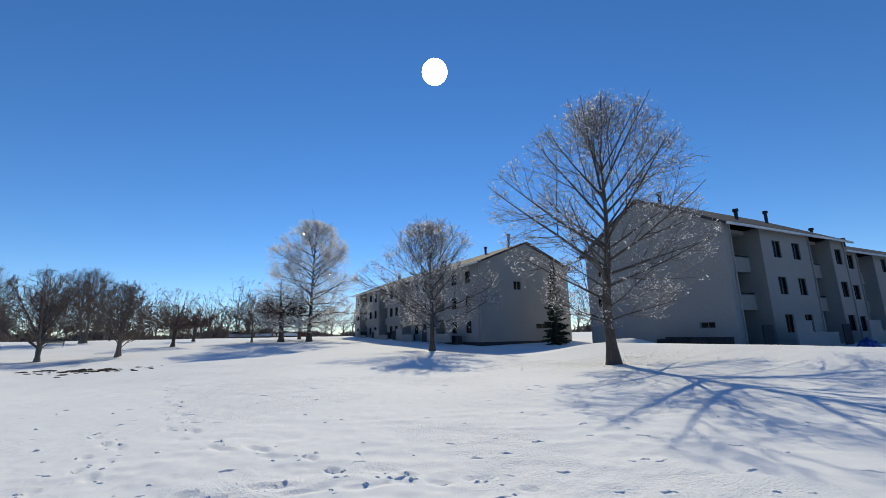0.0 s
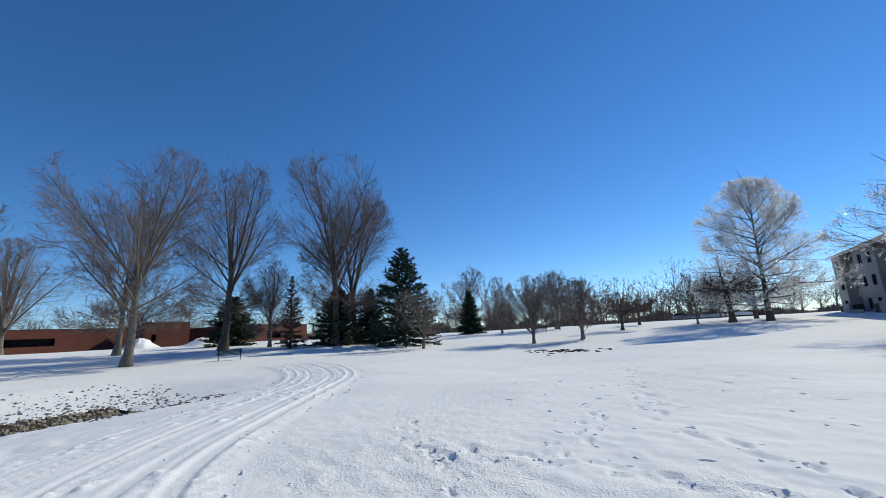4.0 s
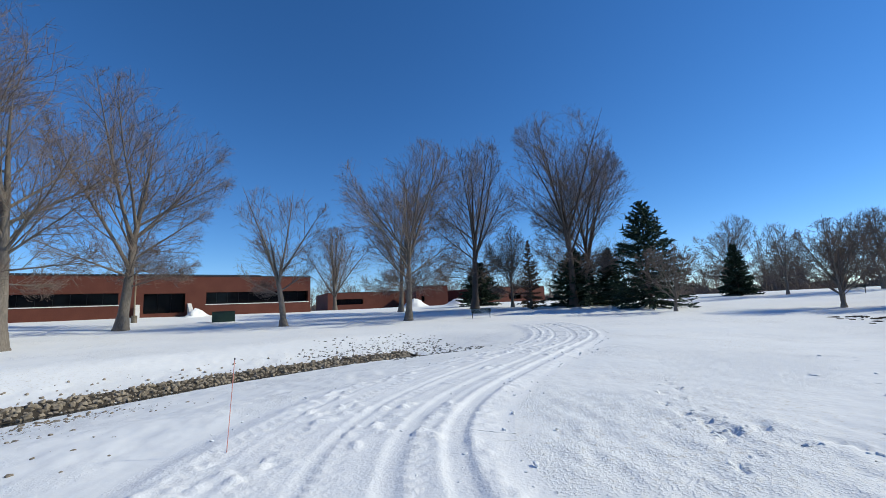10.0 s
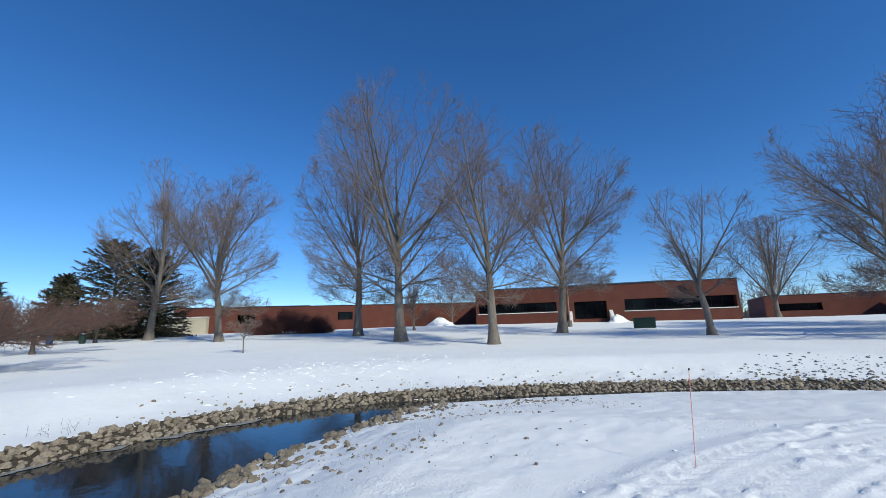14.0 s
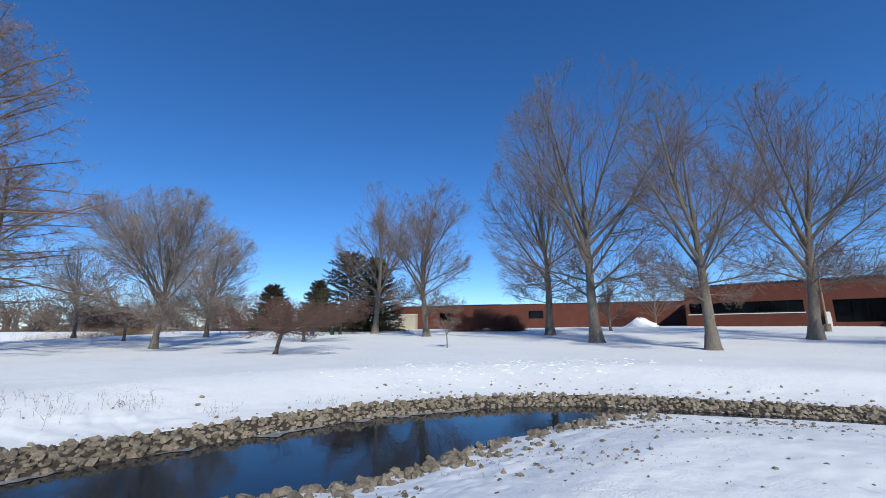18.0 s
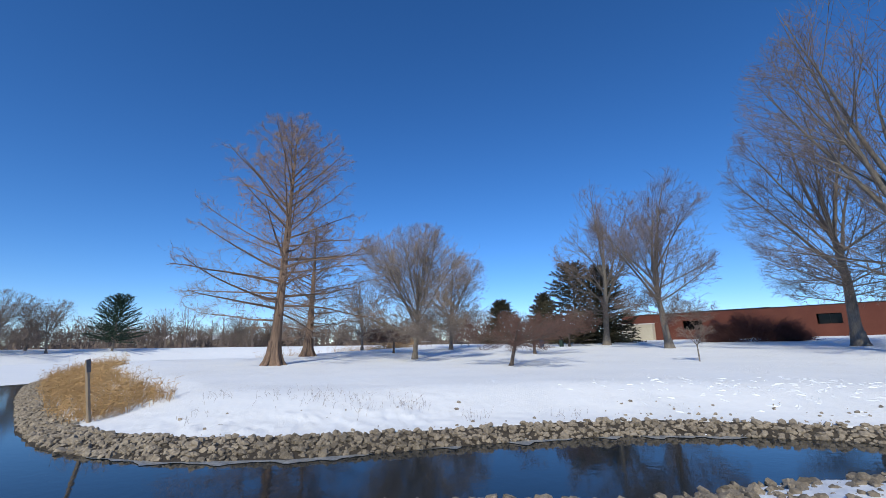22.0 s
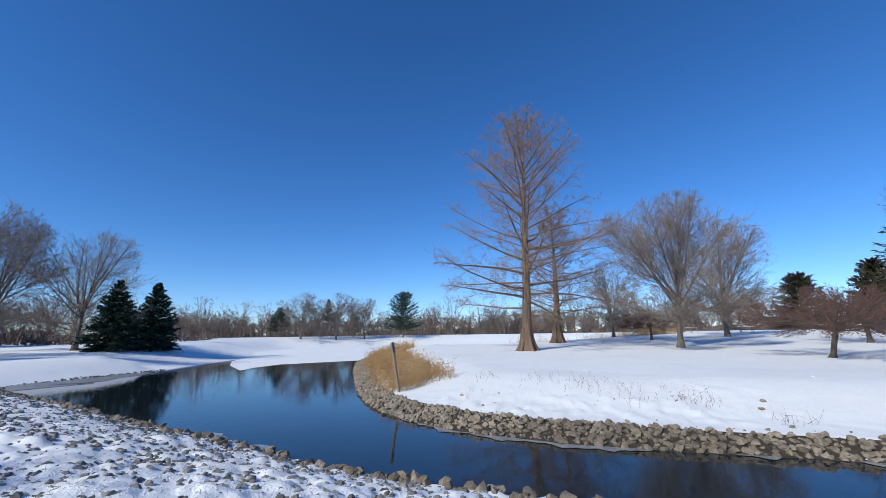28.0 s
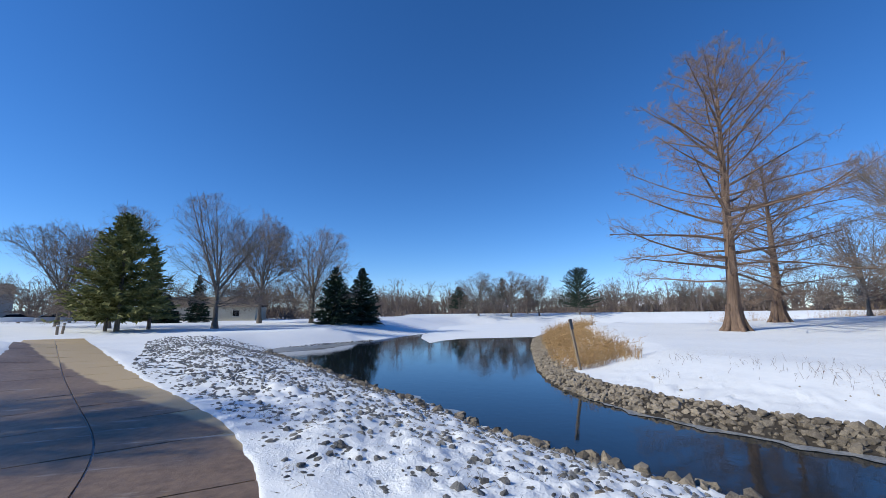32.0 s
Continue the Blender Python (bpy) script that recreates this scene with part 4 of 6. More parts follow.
def apartments(where, turn, length, depth, eave, peak, recesses, label, stacks, gable_windows=(), plinth=None):
    """Three storeys of stucco under a gabled roof: bays with windows between recessed balconies."""
    root = thing("apartment_building", label, "apartments", where, turn)
    back, front = 2.3, 0.95  # how deep the recess goes, and where its parapets stand
    floors = (0.0, 2.75, 5.5)
    part("foundation", Shape().box((0.02, 0.02, -1.2), (length - 0.02, depth - 0.02, -0.002)), FENCE, root)
    # back wall of the recesses and the long rear wall
    part("rear_wall", Shape().box((0.3, depth - 0.3, 0), (length - 0.3, depth, eave)), SIDING, root)
    # the recess's shade is put into this wall's colour
    part("recess_wall", Shape().box((0.3, back, 0), (length - 0.3, back + 0.25, eave)), RECESS_SHADE, root)
    edges = [0.302] + [e for r in recesses for e in r] + [length - 0.302]
    for a, b in zip(edges[::2], edges[1::2]):  # the bays
        if b - a < 0.3:
            continue
        count = 2 if b - a > 4.5 else (1 if b - a > 2 else 0)
        holes = []
        for z in floors:
            for k in range(count):
                mid = (b - a) * (k + 0.75) / (count + 0.5)
                holes.append((mid - 0.55, mid + 0.55, z + 0.95, z + 2.25))
        bay = part("bay", pierced(b - a, 0, eave, holes, 0.25).add(np.zeros((0, 3))), SIDING, root)
        bay.location = (a, 0, 0)
        for e0 in (a, b - 0.2):
            if e0 < 0.31 or e0 > length - 0.6:
                continue
            part("bay_side", Shape().box((e0, 0.25, 0), (e0 + 0.2, back, eave)), SIDING, root)
        for h in holes:
            window(bay, *h, y=0.06, frame_mat=METAL)
        part("downspout", Shape().box((b - 0.14, -0.10, 0.1), (b - 0.04, -0.002, eave)), SIDING, root)
    for a, b in recesses:
        for z in floors[1:]:
            part("balcony_slab", Shape().box((a, front, z - 0.15), (b, back, z)), SIDING, root)
        for z in floors:
            if z:
                part("balcony_parapet", Shape().box((a, front, z), (b, front + 0.1, z + 0.95)), SIDING, root)
                part("balcony_rail", Shape().box((a, front + 0.02, z + 1.02), (b, front + 0.08, z + 1.08)), METAL, root)
            part("patio_door", Shape().box((a + 0.5, back - 0.05, z + 0.05), (a + 2.3, back - 0.003, z + 2.1)), DARK_GLASS, root)
        part("patio_screen", Shape().box((b - 1.1, -1.75, 0), (b + 0.9, -1.6, 1.75)), SIDING, root, "tall pale patio wall")
        part("patio_wall", Shape().box((b + 0.9, -1.75, 0), (min(b + 4.2, length), -1.6, 0.95)), SIDING, root, "low pale patio wall")
        part("fence_panel", Shape().box((a - 0.2, -1.2, 0), (a + 0.9, -1.12, 1.5)), FENCE, root, "dark weathered board screen")
        part("balcony_beam", Shape().box((a, front, eave - 0.3), (b, back, eave)), SIDING, root)
    for x, out in ((0.0, -1), (length, 1)):  # gables
        m = turned_side(x, depth) if out < 0 else Matrix(((0, -1, 0, x), (1, 0, 0, 0), (0, 0, 1, 0), (0, 0, 0, 1)))
        holes = [tuple(h) for h in gable_windows]
        sh = pierced(depth, 0, eave, holes, 0.3)
        tri = np.array([(0, 0, eave), (depth, 0, eave), (depth / 2, 0, peak), (0, 0.3, eave), (depth, 0.3, eave), (depth / 2, 0.3, peak)], float)
        sh.add(tri, [(0, 3, 5, 2), (1, 2, 5, 4), (0, 1, 4, 3)], [(0, 2, 1), (3, 4, 5)])
        ob = part("gable_wall", sh, SIDING, root)
        ob.matrix_basis = m
        for h in holes:
            window(ob, *h, y=0.08, frame_mat=SIDING)
        if plinth:
            part("plinth", Shape().box((plinth[0], -0.06, -0.3), (plinth[1], -0.004, 0.75)), FENCE, ob, "dark band at the foot of the wall")
    over, rise = 0.45, (peak - eave) / (depth / 2)
    for s_ in (0, 1):  # roof slopes
        y0, y1 = (-over, depth / 2) if s_ == 0 else (depth + over, depth / 2)
        z0 = eave - over * rise + 0.06
        v = [(-0.35, y0, z0), (length + 0.35, y0, z0), (length + 0.35, y1, peak + 0.06), (-0.35, y1, peak + 0.06)]
        v += [(x, y, z + 0.18) for x, y, z in v]
        slope = part("roof_slope", Shape().add(v, [(0, 1, 2, 3), (7, 6, 5, 4), (0, 4, 5, 1), (1, 5, 6, 2), (2, 6, 7, 3), (3, 7, 4, 0)]), ROOF, root)
        part("gutter", Shape().box((-0.35, min(y0, y0 + (0.12 if s_ else -0.12)), z0 - 0.02), (length + 0.35, max(y0, y0 + (0.12 if s_ else -0.12)), z0 + 0.14)), PAINT_WHITE, slope)
    for x, y, h in stacks:
        zr = eave + min(y, depth - y) * rise
        part("vent_stack", Shape().tubes(np.array([[(x, y, zr), (x, y, zr + h), (x, y, zr + h + 0.01), (x, y, zr + h + 0.22)]]), np.array([[0.14, 0.14, 0.22, 0.22]]), 10), METAL, root)
    return root


apartments((19, 28, 0.35), 25.5, 17.0, 13.0, 8.5, 12.0, [(0.7, 4.3), (11.0, 14.5)], "grey-white stucco apartments with recessed balconies and a gabled roof", [(1.5, 5.5, 1.0), (6.5, 2.5, 0.9), (14, 4, 1.2)], [(1.0, 1.9, 3.4, 4.6), (1.3, 2.0, 6.2, 6.8), (10.4, 11.5, 1.35, 1.8)], (7.6, 12.6))
apartments((35.2, 36.6, 0.3), 25.5, 30.0, 13.0, 8.0, 11.0, [(2.6, 6), (13, 16.5), (22, 25.5)], "grey-white stucco apartments stepped back from their neighbour", [(3, 3, 1.5), (12, 4, 1.0)])
apartments((-17.4, 80, 0.75), -59.9, 41.7, 13.0, 8.4, 11.0, [(3, 6.5), (12.5, 16), (21, 24.5), (30.5, 34)], "grey stucco apartments with ground-floor patios and chimneys", [(40, 5.5, 1.6), (36, 5, 1.0), (25, 5.5, 0.8), (8, 5.5, 0.8)], [(4.5, 5.6, 5.6, 6.6), (7.5, 9.5, 1.3, 1.9)])


def office(where, turn, length, depth, height, bands, doors, label, cap=None, sills=True):
    """A low flat-roofed brick building with bands of dark glass."""
    root = thing("office_building", label, "office building", where, turn)
    holes = [*bands, *doors]
    front = part("front_wall", pierced(length, -1.5, height, holes, 0.4), BRICK, root)
    part("side_wall", Shape().box((0, 0.4, -1.5), (0.4, depth, height)), BRICK, root)
    part("side_wall", Shape().box((length - 0.4, 0.4, -1.5), (length, depth, height)), BRICK, root)
    part("rear_wall", Shape().box((0.4, depth - 0.4, -1.5), (length - 0.4, depth, height)), BRICK, root)
    part("roof", Shape().box((0.4, 0.4, height - 0.5), (length - 0.4, depth - 0.4, height - 0.3)), ROOF, root)
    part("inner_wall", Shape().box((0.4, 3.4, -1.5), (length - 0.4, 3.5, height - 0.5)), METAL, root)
    part("parapet_cap", Shape().box((-0.05, -0.05, height), (length + 0.05, 0.45, height + 0.12)), METAL, root)
    for a, b, c, d in bands:
        n = max(1, round((b - a) / 1.6))
        for k in range(n):
            x0, x1 = a + (b - a) * k / n, a + (b - a) * (k + 1) / n
            pane = part("window", Shape().box((x0 + 0.02, 1.05, c - 0.3), (x1 - 0.02, 1.09, d + 0.3)), DARK_GLASS, front)
        if sills:
            part("sill", Shape().box((a - 0.1, -0.08, c - 0.12), (b + 0.1, 0.25, c - 0.003)), PAINT_WHITE, front)
    for a, b, c, d in doors:
        for k in range(3):
            x0, x1 = a + (b - a) * k / 3, a + (b - a) * (k + 1) / 3
            part("door", Shape().box((x0 + 0.05, 1.6, c), (x1 - 0.05, 1.65, d)), DARK_GLASS, front)
    if cap:
        a, b, h = cap
        for k in range(int((b - a) / 0.6)):
            part("roof_screen_panel", Shape().box((a + k * 0.6, 2.2, height - 0.3), (a + k * 0.6 + 0.5, 2.5, height + h)), METAL, root)
    return root


office((-51, -53, 2.7), 124.8, 40.2, 28, 5.3, [(0.4, 13.7, 1.35, 2.95), (24.2, 39.8, 1.1, 2.9)], [(16.5, 21.5, 0.0, 2.8)], "low red-brown brick office with bands of dark windows", (2, 33, 0.5))
office((-10.5, -91, 2.8), 147.3, 63, 22, 3.9, [(11.2, 14.4, 0.9, 2.5), (29.6, 32.4, 1.2, 2.7)], [], "long low red-brown brick wing of the offices", (12, 24, 0.35), False)
office((-96, -2, 2.0), 102, 7.5, 16, 4.6, [(1.2, 2.0, 1.2, 2.4)], [], "small red-brown brick block of the offices", None, False)
office((-104, -24, 2.2), 116, 22, 14, 4.2, [(2, 9, 1.2, 2.6)], [], "low dark brick wing behind the trees", None, False)
office((-98, 12, 1.4), 118, 22, 14, 4.4, [(3, 7, 1.4, 2.9), (10, 14, 1.4, 2.9)], [], "low red-brown brick office behind the conifers", None, False)
office((-52, 112, 0.6), 22, 14, 10, 2.3, [(4, 10, 0.8, 1.6)], [], "low dark red park pavilion with a white roof edge", None, False)


def air_conditioner(x, y, turn, size, label):
    """A boxed outdoor unit with a grille and a fan guard on top."""
    root = thing("air_conditioner", label, "air conditioner", (x, y, float(ground(x, y)) - 0.02), turn, "air conditioners by the apartments")
    part("pad", Shape().box((-0.5, -0.5, -0.1), (0.5, 0.5, 0.06)), PAINT_WHITE, root)
    part("casing", Shape().box((-0.4, -0.4, 0.06), (0.4, 0.4, size)), FENCE, root)
    for n in range(6):
        z = 0.14 + (size - 0.24) * n / 6
        part("louvre", Shape().box((-0.36, -0.43, z), (0.36, -0.402, z + 0.05)), METAL, root)
    part("fan_guard", Shape().tubes(np.array([[(0, 0, size), (0, 0, size + 0.04), (0, 0, size + 0.05)]]), np.array([[0.32, 0.32, 0.05]]), 12), METAL, root)


def beside(where, turn, u, v):
    a = radians(turn)
    return where[0] + u * math.cos(a) - v * math.sin(a), where[1] + u * math.sin(a) + v * math.cos(a)


for u, v in ((-0.9, 2.2), (-0.9, 3.6), (-0.9, 4.8)):
    air_conditioner(*beside((19, 28), 25.5, u, v), 295, 0.8, "dark outdoor air conditioner beside the apartment gable")
for u in (7.5, 18.5, 26.5, 36.5, 38.2):
    air_conditioner(*beside((-17.4, 80), -59.9, u, -0.9), -60, 0.95, "dark outdoor air conditioner at the foot of the apartments")

BLUE_TARP = material("blue_tarpaulin", (0.02, 0.05, 0.22), (0.04, 0.09, 0.34), 0.45, 2, 14, 0.02, 5)
for u, v, w in ((10.2, -2.6, 1.5), (19.5, -2.4, 1.9)):
    x, y = beside((19, 28), 25.5, u, v)
    heap = thing("tarpaulin", "crumpled blue tarpaulin over a low pile by the patio wall", "tarpaulin", (x, y, float(ground(x, y)) - 0.05), 25.5)
    g_tarp = np.random.default_rng(int(u))
    aa, rr = np.meshgrid(np.arange(16) * np.pi / 8, np.linspace(1, 0, 6))
    lift = 0.55 * (1 - rr ** 2.2) * (1 + 0.25 * g_tarp.normal(0, 1, rr.shape))
    sheet = np.stack([np.cos(aa) * rr * w, np.sin(aa) * rr * 0.6, np.where(rr == 1, 0, lift)], -1)
    part("sheet", Shape().add(sheet, [(r * 16 + i, r * 16 + (i + 1) % 16, (r + 1) * 16 + (i + 1) % 16, (r + 1) * 16 + i) for r in range(5) for i in range(16)]), BLUE_TARP, heap)

# ---- trees, round the camera ----
bare_tree("maple_tree", "maple", 7.7, 20.7, 13.6, 9.3, 100, "tall bare maple with ice-coated twigs on the snowy lawn", twig=ICY_TWIG, bark=DARK_BARK, detail=1.3, ice=9000)
bare_tree("maple_tree", "maple", -1.5, 38.1, 12.0, 11.5, 101, "bare maple with glittering ice-coated twigs beside the apartments", twig=ICY_TWIG, bark=DARK_BARK, detail=1.0, ice=7000)
bare_tree("pin_oak", "pinoak", -19.5, 59.6, 17.6, 14.5, 102, "ice-coated pin oak with a straight trunk and layered branches", DARK_BARK, FROST_TWIG, detail=1.1, ice=7000)
bare_tree("crabapple_tree", "crab", -23.4, 59.5, 10.8, 7.0, 103, "small icy ornamental tree with brown twigs under the oak", DARK_BARK, DARK_TWIG, ice=900, detail=0.8)
bare_tree("crabapple_tree", "crab", -23.6, 67.5, 7.3, 9.5, 104, "small icy ornamental tree with brown twigs under the oak", DARK_BARK, DARK_TWIG, ice=900, detail=0.8)
bare_tree("bare_tree", "multi", -33.1, 34.3, 7.5, 5.6, 105, "bare low-forking ornamental tree standing in the snow", detail=0.78)
bare_tree("bare_tree", "multi", -30.4, 39.3, 6.5, 4.8, 106, "bare low-forking ornamental tree standing in the snow", detail=0.78)
bare_tree("bare_tree", "vase", -47.9, 55.9, 10.3, 7.3, 107, "tall bare deciduous tree with ascending limbs in the snow", detail=0.6)
bare_tree("crabapple_tree", "crab", -32.9, 50.7, 6.2, 6.3, 108, "low spreading crabapple with a dense reddish-brown twig crown", DARK_BARK, DARK_TWIG, detail=0.62)
bare_tree("crabapple_tree", "crab", -36.8, 61.3, 6.1, 4.3, 109, "low spreading crabapple with a dense reddish-brown twig crown", DARK_BARK, DARK_TWIG, detail=0.6)
bare_tree("bare_tree", "round", -27.0, 58.4, 7.1, 4.6, 110, "bare round-crowned tree with dense fine twigs", detail=0.6)
bare_tree("bare_tree", "vase", -43.3, -1.7, 19.1, 12.2, 111, "tall bare deciduous tree with ascending limbs in the snow", detail=0.78)
bare_tree("bare_tree", "vase", -60.6, -3.5, 18.6, 7.7, 112, "tall bare deciduous tree with ascending limbs in the snow", detail=0.78)
bare_tree("bare_tree", "vase", -56.1, 6.7, 24.8, 10.9, 113, "tall bare deciduous tree with ascending limbs in the snow", DARK_BARK, detail=0.78)
bare_tree("bare_tree", "vase", -49.1, 17.7, 25.0, 12.1, 114, "tall bare deciduous tree with ascending limbs in the snow", DARK_BARK, detail=0.78)
bare_tree("bare_tree", "vase", -51.7, 21.3, 21.2, 10.9, 115, "tall bare deciduous tree with ascending limbs in the snow", DARK_BARK, detail=0.78)
evergreen("spruce_tree", -43.9, 24.2, 11.6, 9.6, 116, "dense dark green spruce with boughs to the ground", NEEDLE, boughs=140, full=0.25)
evergreen("spruce_tree", -51.1, 23.3, 7.0, 5.0, 117, "dense dark green spruce with boughs to the ground", NEEDLE, boughs=140, full=0.25)
evergreen("spruce_tree", -50.3, 18.5, 7.0, 7.2, 118, "dense dark green spruce with boughs to the ground", NEEDLE, boughs=140, full=0.25)
evergreen("spruce_tree", -56.7, 44.0, 7.2, 5.0, 119, "dense dark green spruce with boughs to the ground", NEEDLE, boughs=140, full=0.25)
bare_tree("bare_tree", "vase", -79.0, 60.2, 16.0, 9.9, 120, "tall bare deciduous tree with ascending limbs in the snow", DARK_BARK, detail=0.6)
bare_tree("bare_tree", "multi", -37.4, 22.8, 6.3, 5.9, 121, "bare low-forking ornamental tree standing in the snow", detail=0.78)
bare_tree("bare_tree", "multi", -32.7, 33.9, 7.3, 6.1, 122, "bare low-forking ornamental tree standing in the snow", detail=0.78)
bare_tree("bare_tree", "multi", -29.6, 38.0, 6.8, 4.3, 123, "bare low-forking ornamental tree standing in the snow", detail=0.78)
bare_tree("bare_tree", "vase", -50.2, 45.2, 9.2, 5.3, 124, "tall bare deciduous tree with ascending limbs in the snow", detail=0.6)
bare_tree("bare_tree", "vase", -48.1, 55.4, 10.2, 6.1, 125, "tall bare deciduous tree with ascending limbs in the snow", detail=0.6)
bare_tree("bare_tree", "broken", -41.5, -13.7, 14.1, 9.5, 126, "bare tree with a broken limb stub on the lawn", detail=0.78)
bare_tree("bare_tree", "vase", -40.9, -28.5, 25.7, 13.5, 127, "tall bare deciduous tree with ascending limbs in the snow", detail=0.78)
bare_tree("bare_tree", "multi", -80.2, -17.1, 16.0, 13.7, 128, "bare low-forking ornamental tree standing in the snow", detail=0.6)
evergreen("young_conifer", -49.5, 12.7, 8.3, 3.2, 129, "thin browned young conifer", BROWN_NEEDLE, boughs=50)
bare_tree("bare_tree", "round", -54.6, 11.5, 11.3, 5.3, 130, "bare round-crowned tree with dense fine twigs", detail=1.25)
evergreen("spruce_tree", -66.2, 8.9, 6.8, 8.2, 131, "dense dark green spruce with boughs to the ground", NEEDLE, boughs=140, full=0.25)
bare_tree("bare_tree", "vase", -24.1, -36.1, 29.1, 17.3, 132, "tall bare deciduous tree with ascending limbs in the snow", detail=0.78)
bare_tree("bare_tree", "vase", -25.5, -47.9, 26.8, 13.2, 133, "tall bare deciduous tree with ascending limbs in the snow", detail=0.78)
bare_tree("bare_tree", "vase", -26.7, -25.6, 23.1, 10.0, 134, "tall bare deciduous tree with ascending limbs in the snow", detail=0.78)
bare_tree("bare_tree", "vase", -10.9, -53.5, 21.8, 12.0, 135, "tall bare deciduous tree with ascending limbs in the snow", detail=0.78)
bare_tree("sapling", "sapling", -9.3, -36.4, 2.9, 2.3, 137, "young bare sapling on the snowy lawn", detail=0.5)
conifer_bare("bald_cypress", 23.9, -30.1, 22.2, 19.8, 138, "leafless orange-brown bald cypress with a flared trunk", CYPRESS_BARK, CYPRESS_TWIG, 74, 0.0, 0.0205, 0.17)
conifer_bare("bald_cypress", 28.6, -41.8, 16.0, 14.0, 139, "leafless orange-brown bald cypress with a flared trunk", CYPRESS_BARK, CYPRESS_TWIG, 70, 0.01, 0.027, 0.14)
bare_tree("bare_tree", "round", 14.8, -39.5, 13.7, 12.8, 140, "bare round-crowned tree with dense fine twigs", twig=PALE_TWIG, detail=1.25)
bare_tree("bare_tree", "round", 16.3, -58.4, 14.3, 9.4, 141, "bare round-crowned tree with dense fine twigs", twig=PALE_TWIG, detail=1.25)
bare_tree("bare_tree", "round", 29.4, -56.5, 10.8, 8.1, 142, "bare round-crowned tree with dense fine twigs", twig=PALE_TWIG, detail=0.6)
bare_tree("crabapple_tree", "crab", 4.4, -32.5, 4.5, 9.6, 143, "low spreading crabapple with a dense reddish-brown twig crown", DARK_BARK, DARK_TWIG, (-0.18, 0.0), detail=1.3)
bare_tree("crabapple_tree", "crab", 3.8, -48.3, 5.2, 10.5, 144, "low spreading crabapple with a dense reddish-brown twig crown", DARK_BARK, DARK_TWIG, detail=1.3)
bare_tree("crabapple_tree", "crab", 21.7, -50.3, 4.4, 6.6, 145, "low spreading crabapple with a dense reddish-brown twig crown", DARK_BARK, DARK_TWIG, detail=1.3)
bare_tree("crabapple_tree", "crab", 0.0, -62.7, 5.5, 7.4, 146, "low spreading crabapple with a dense reddish-brown twig crown", DARK_BARK, DARK_TWIG, detail=1.3)
evergreen("spruce_tree", -1.4, -75.2, 13.4, 16.1, 147, "broad old spruce with dull brown-green boughs to the ground", OLD_NEEDLE, boughs=190, full=0.9)
evergreen("spruce_tree", -5.8, -74.1, 12.6, 12.2, 148, "broad old spruce with dull brown-green boughs to the ground", OLD_NEEDLE, boughs=190, full=0.9)
evergreen("spruce_tree", 4.4, -85.2, 9.6, 8.5, 149, "broad old spruce with dull brown-green boughs to the ground", OLD_NEEDLE, boughs=190, full=0.9)
evergreen("spruce_tree", 14.0, -92.6, 9.2, 10.5, 150, "broad old spruce with dull brown-green boughs to the ground", OLD_NEEDLE, boughs=190, full=0.9)
bare_tree("bare_tree", "vase", -5.2, -65.6, 24.6, 13.2, 151, "tall bare deciduous tree with ascending limbs in the snow", detail=0.6)
evergreen("pine_tree", 104.1, -74.0, 12.5, 15.0, 152, "broad dark green pine across the pond", NEEDLE, BARK, 0.16, 120, 0.8, 0, 0.4)
evergreen("pine_tree", 48.5, 17.7, 11.4, 11.0, 153, "broad conical pine with soft yellow-green needles", PINE_NEEDLE, BARK, 0.13, 170, 0.3)
evergreen("pine_tree", 48.7, 18.7, 8.0, 5.1, 154, "broad conical pine with soft yellow-green needles", PINE_NEEDLE, BARK, 0.13, 110, 0.3)
evergreen("pine_tree", 52.0, 16.2, 8.8, 3.9, 155, "broad conical pine with soft yellow-green needles", PINE_NEEDLE, BARK, 0.13, 110, 0.3)
evergreen("spruce_tree", 85.2, 19.5, 8.6, 4.6, 156, "dense dark green spruce with boughs to the ground", NEEDLE)
evergreen("spruce_tree", 79.2, 22.5, 4.5, 4.2, 157, "dense dark green spruce with boughs to the ground", NEEDLE)
bare_tree("bare_tree", "round", 53.5, 10.3, 15.6, 11.5, 258, "bare spreading tree with a rounded crown beside the pond", twig=PALE_TWIG, detail=0.65)
bare_tree("bare_tree", "vase", 71.3, 7.7, 17.7, 10.0, 159, "tall bare deciduous tree with ascending limbs in the snow", detail=0.95)
bare_tree("bare_tree", "round", 64.5, 0.0, 14.3, 12.5, 160, "bare spreading tree with a rounded crown beside the pond", twig=PALE_TWIG, detail=0.65)
evergreen("spruce_tree", 60.4, -3.1, 7.9, 6.2, 161, "dense dark green spruce with boughs to the ground", NEEDLE, boughs=150, snow=260)
evergreen("spruce_tree", 63.0, -7.1, 8.2, 6.4, 162, "dense dark green spruce with boughs to the ground", NEEDLE, boughs=150, snow=260)
bare_tree("bare_tree", "round", 61.8, 28.7, 12.3, 13.0, 163, "bare spreading tree with a rounded crown beside the pond", twig=PALE_TWIG, detail=0.65)
bare_tree("bare_tree", "round", 56.8, 21.7, 14.2, 10.5, 164, "bare spreading tree with a rounded crown beside the pond", twig=PALE_TWIG, detail=0.65)
bare_tree("bare_tree", "multi", -35.9, -50.4, 8.2, 7.5, 165, "bare low-forking ornamental tree standing in the snow", detail=0.78)
bare_tree("bare_tree", "multi", -49.1, -57.2, 8.1, 6.4, 166, "bare low-forking ornamental tree standing in the snow", detail=0.6)

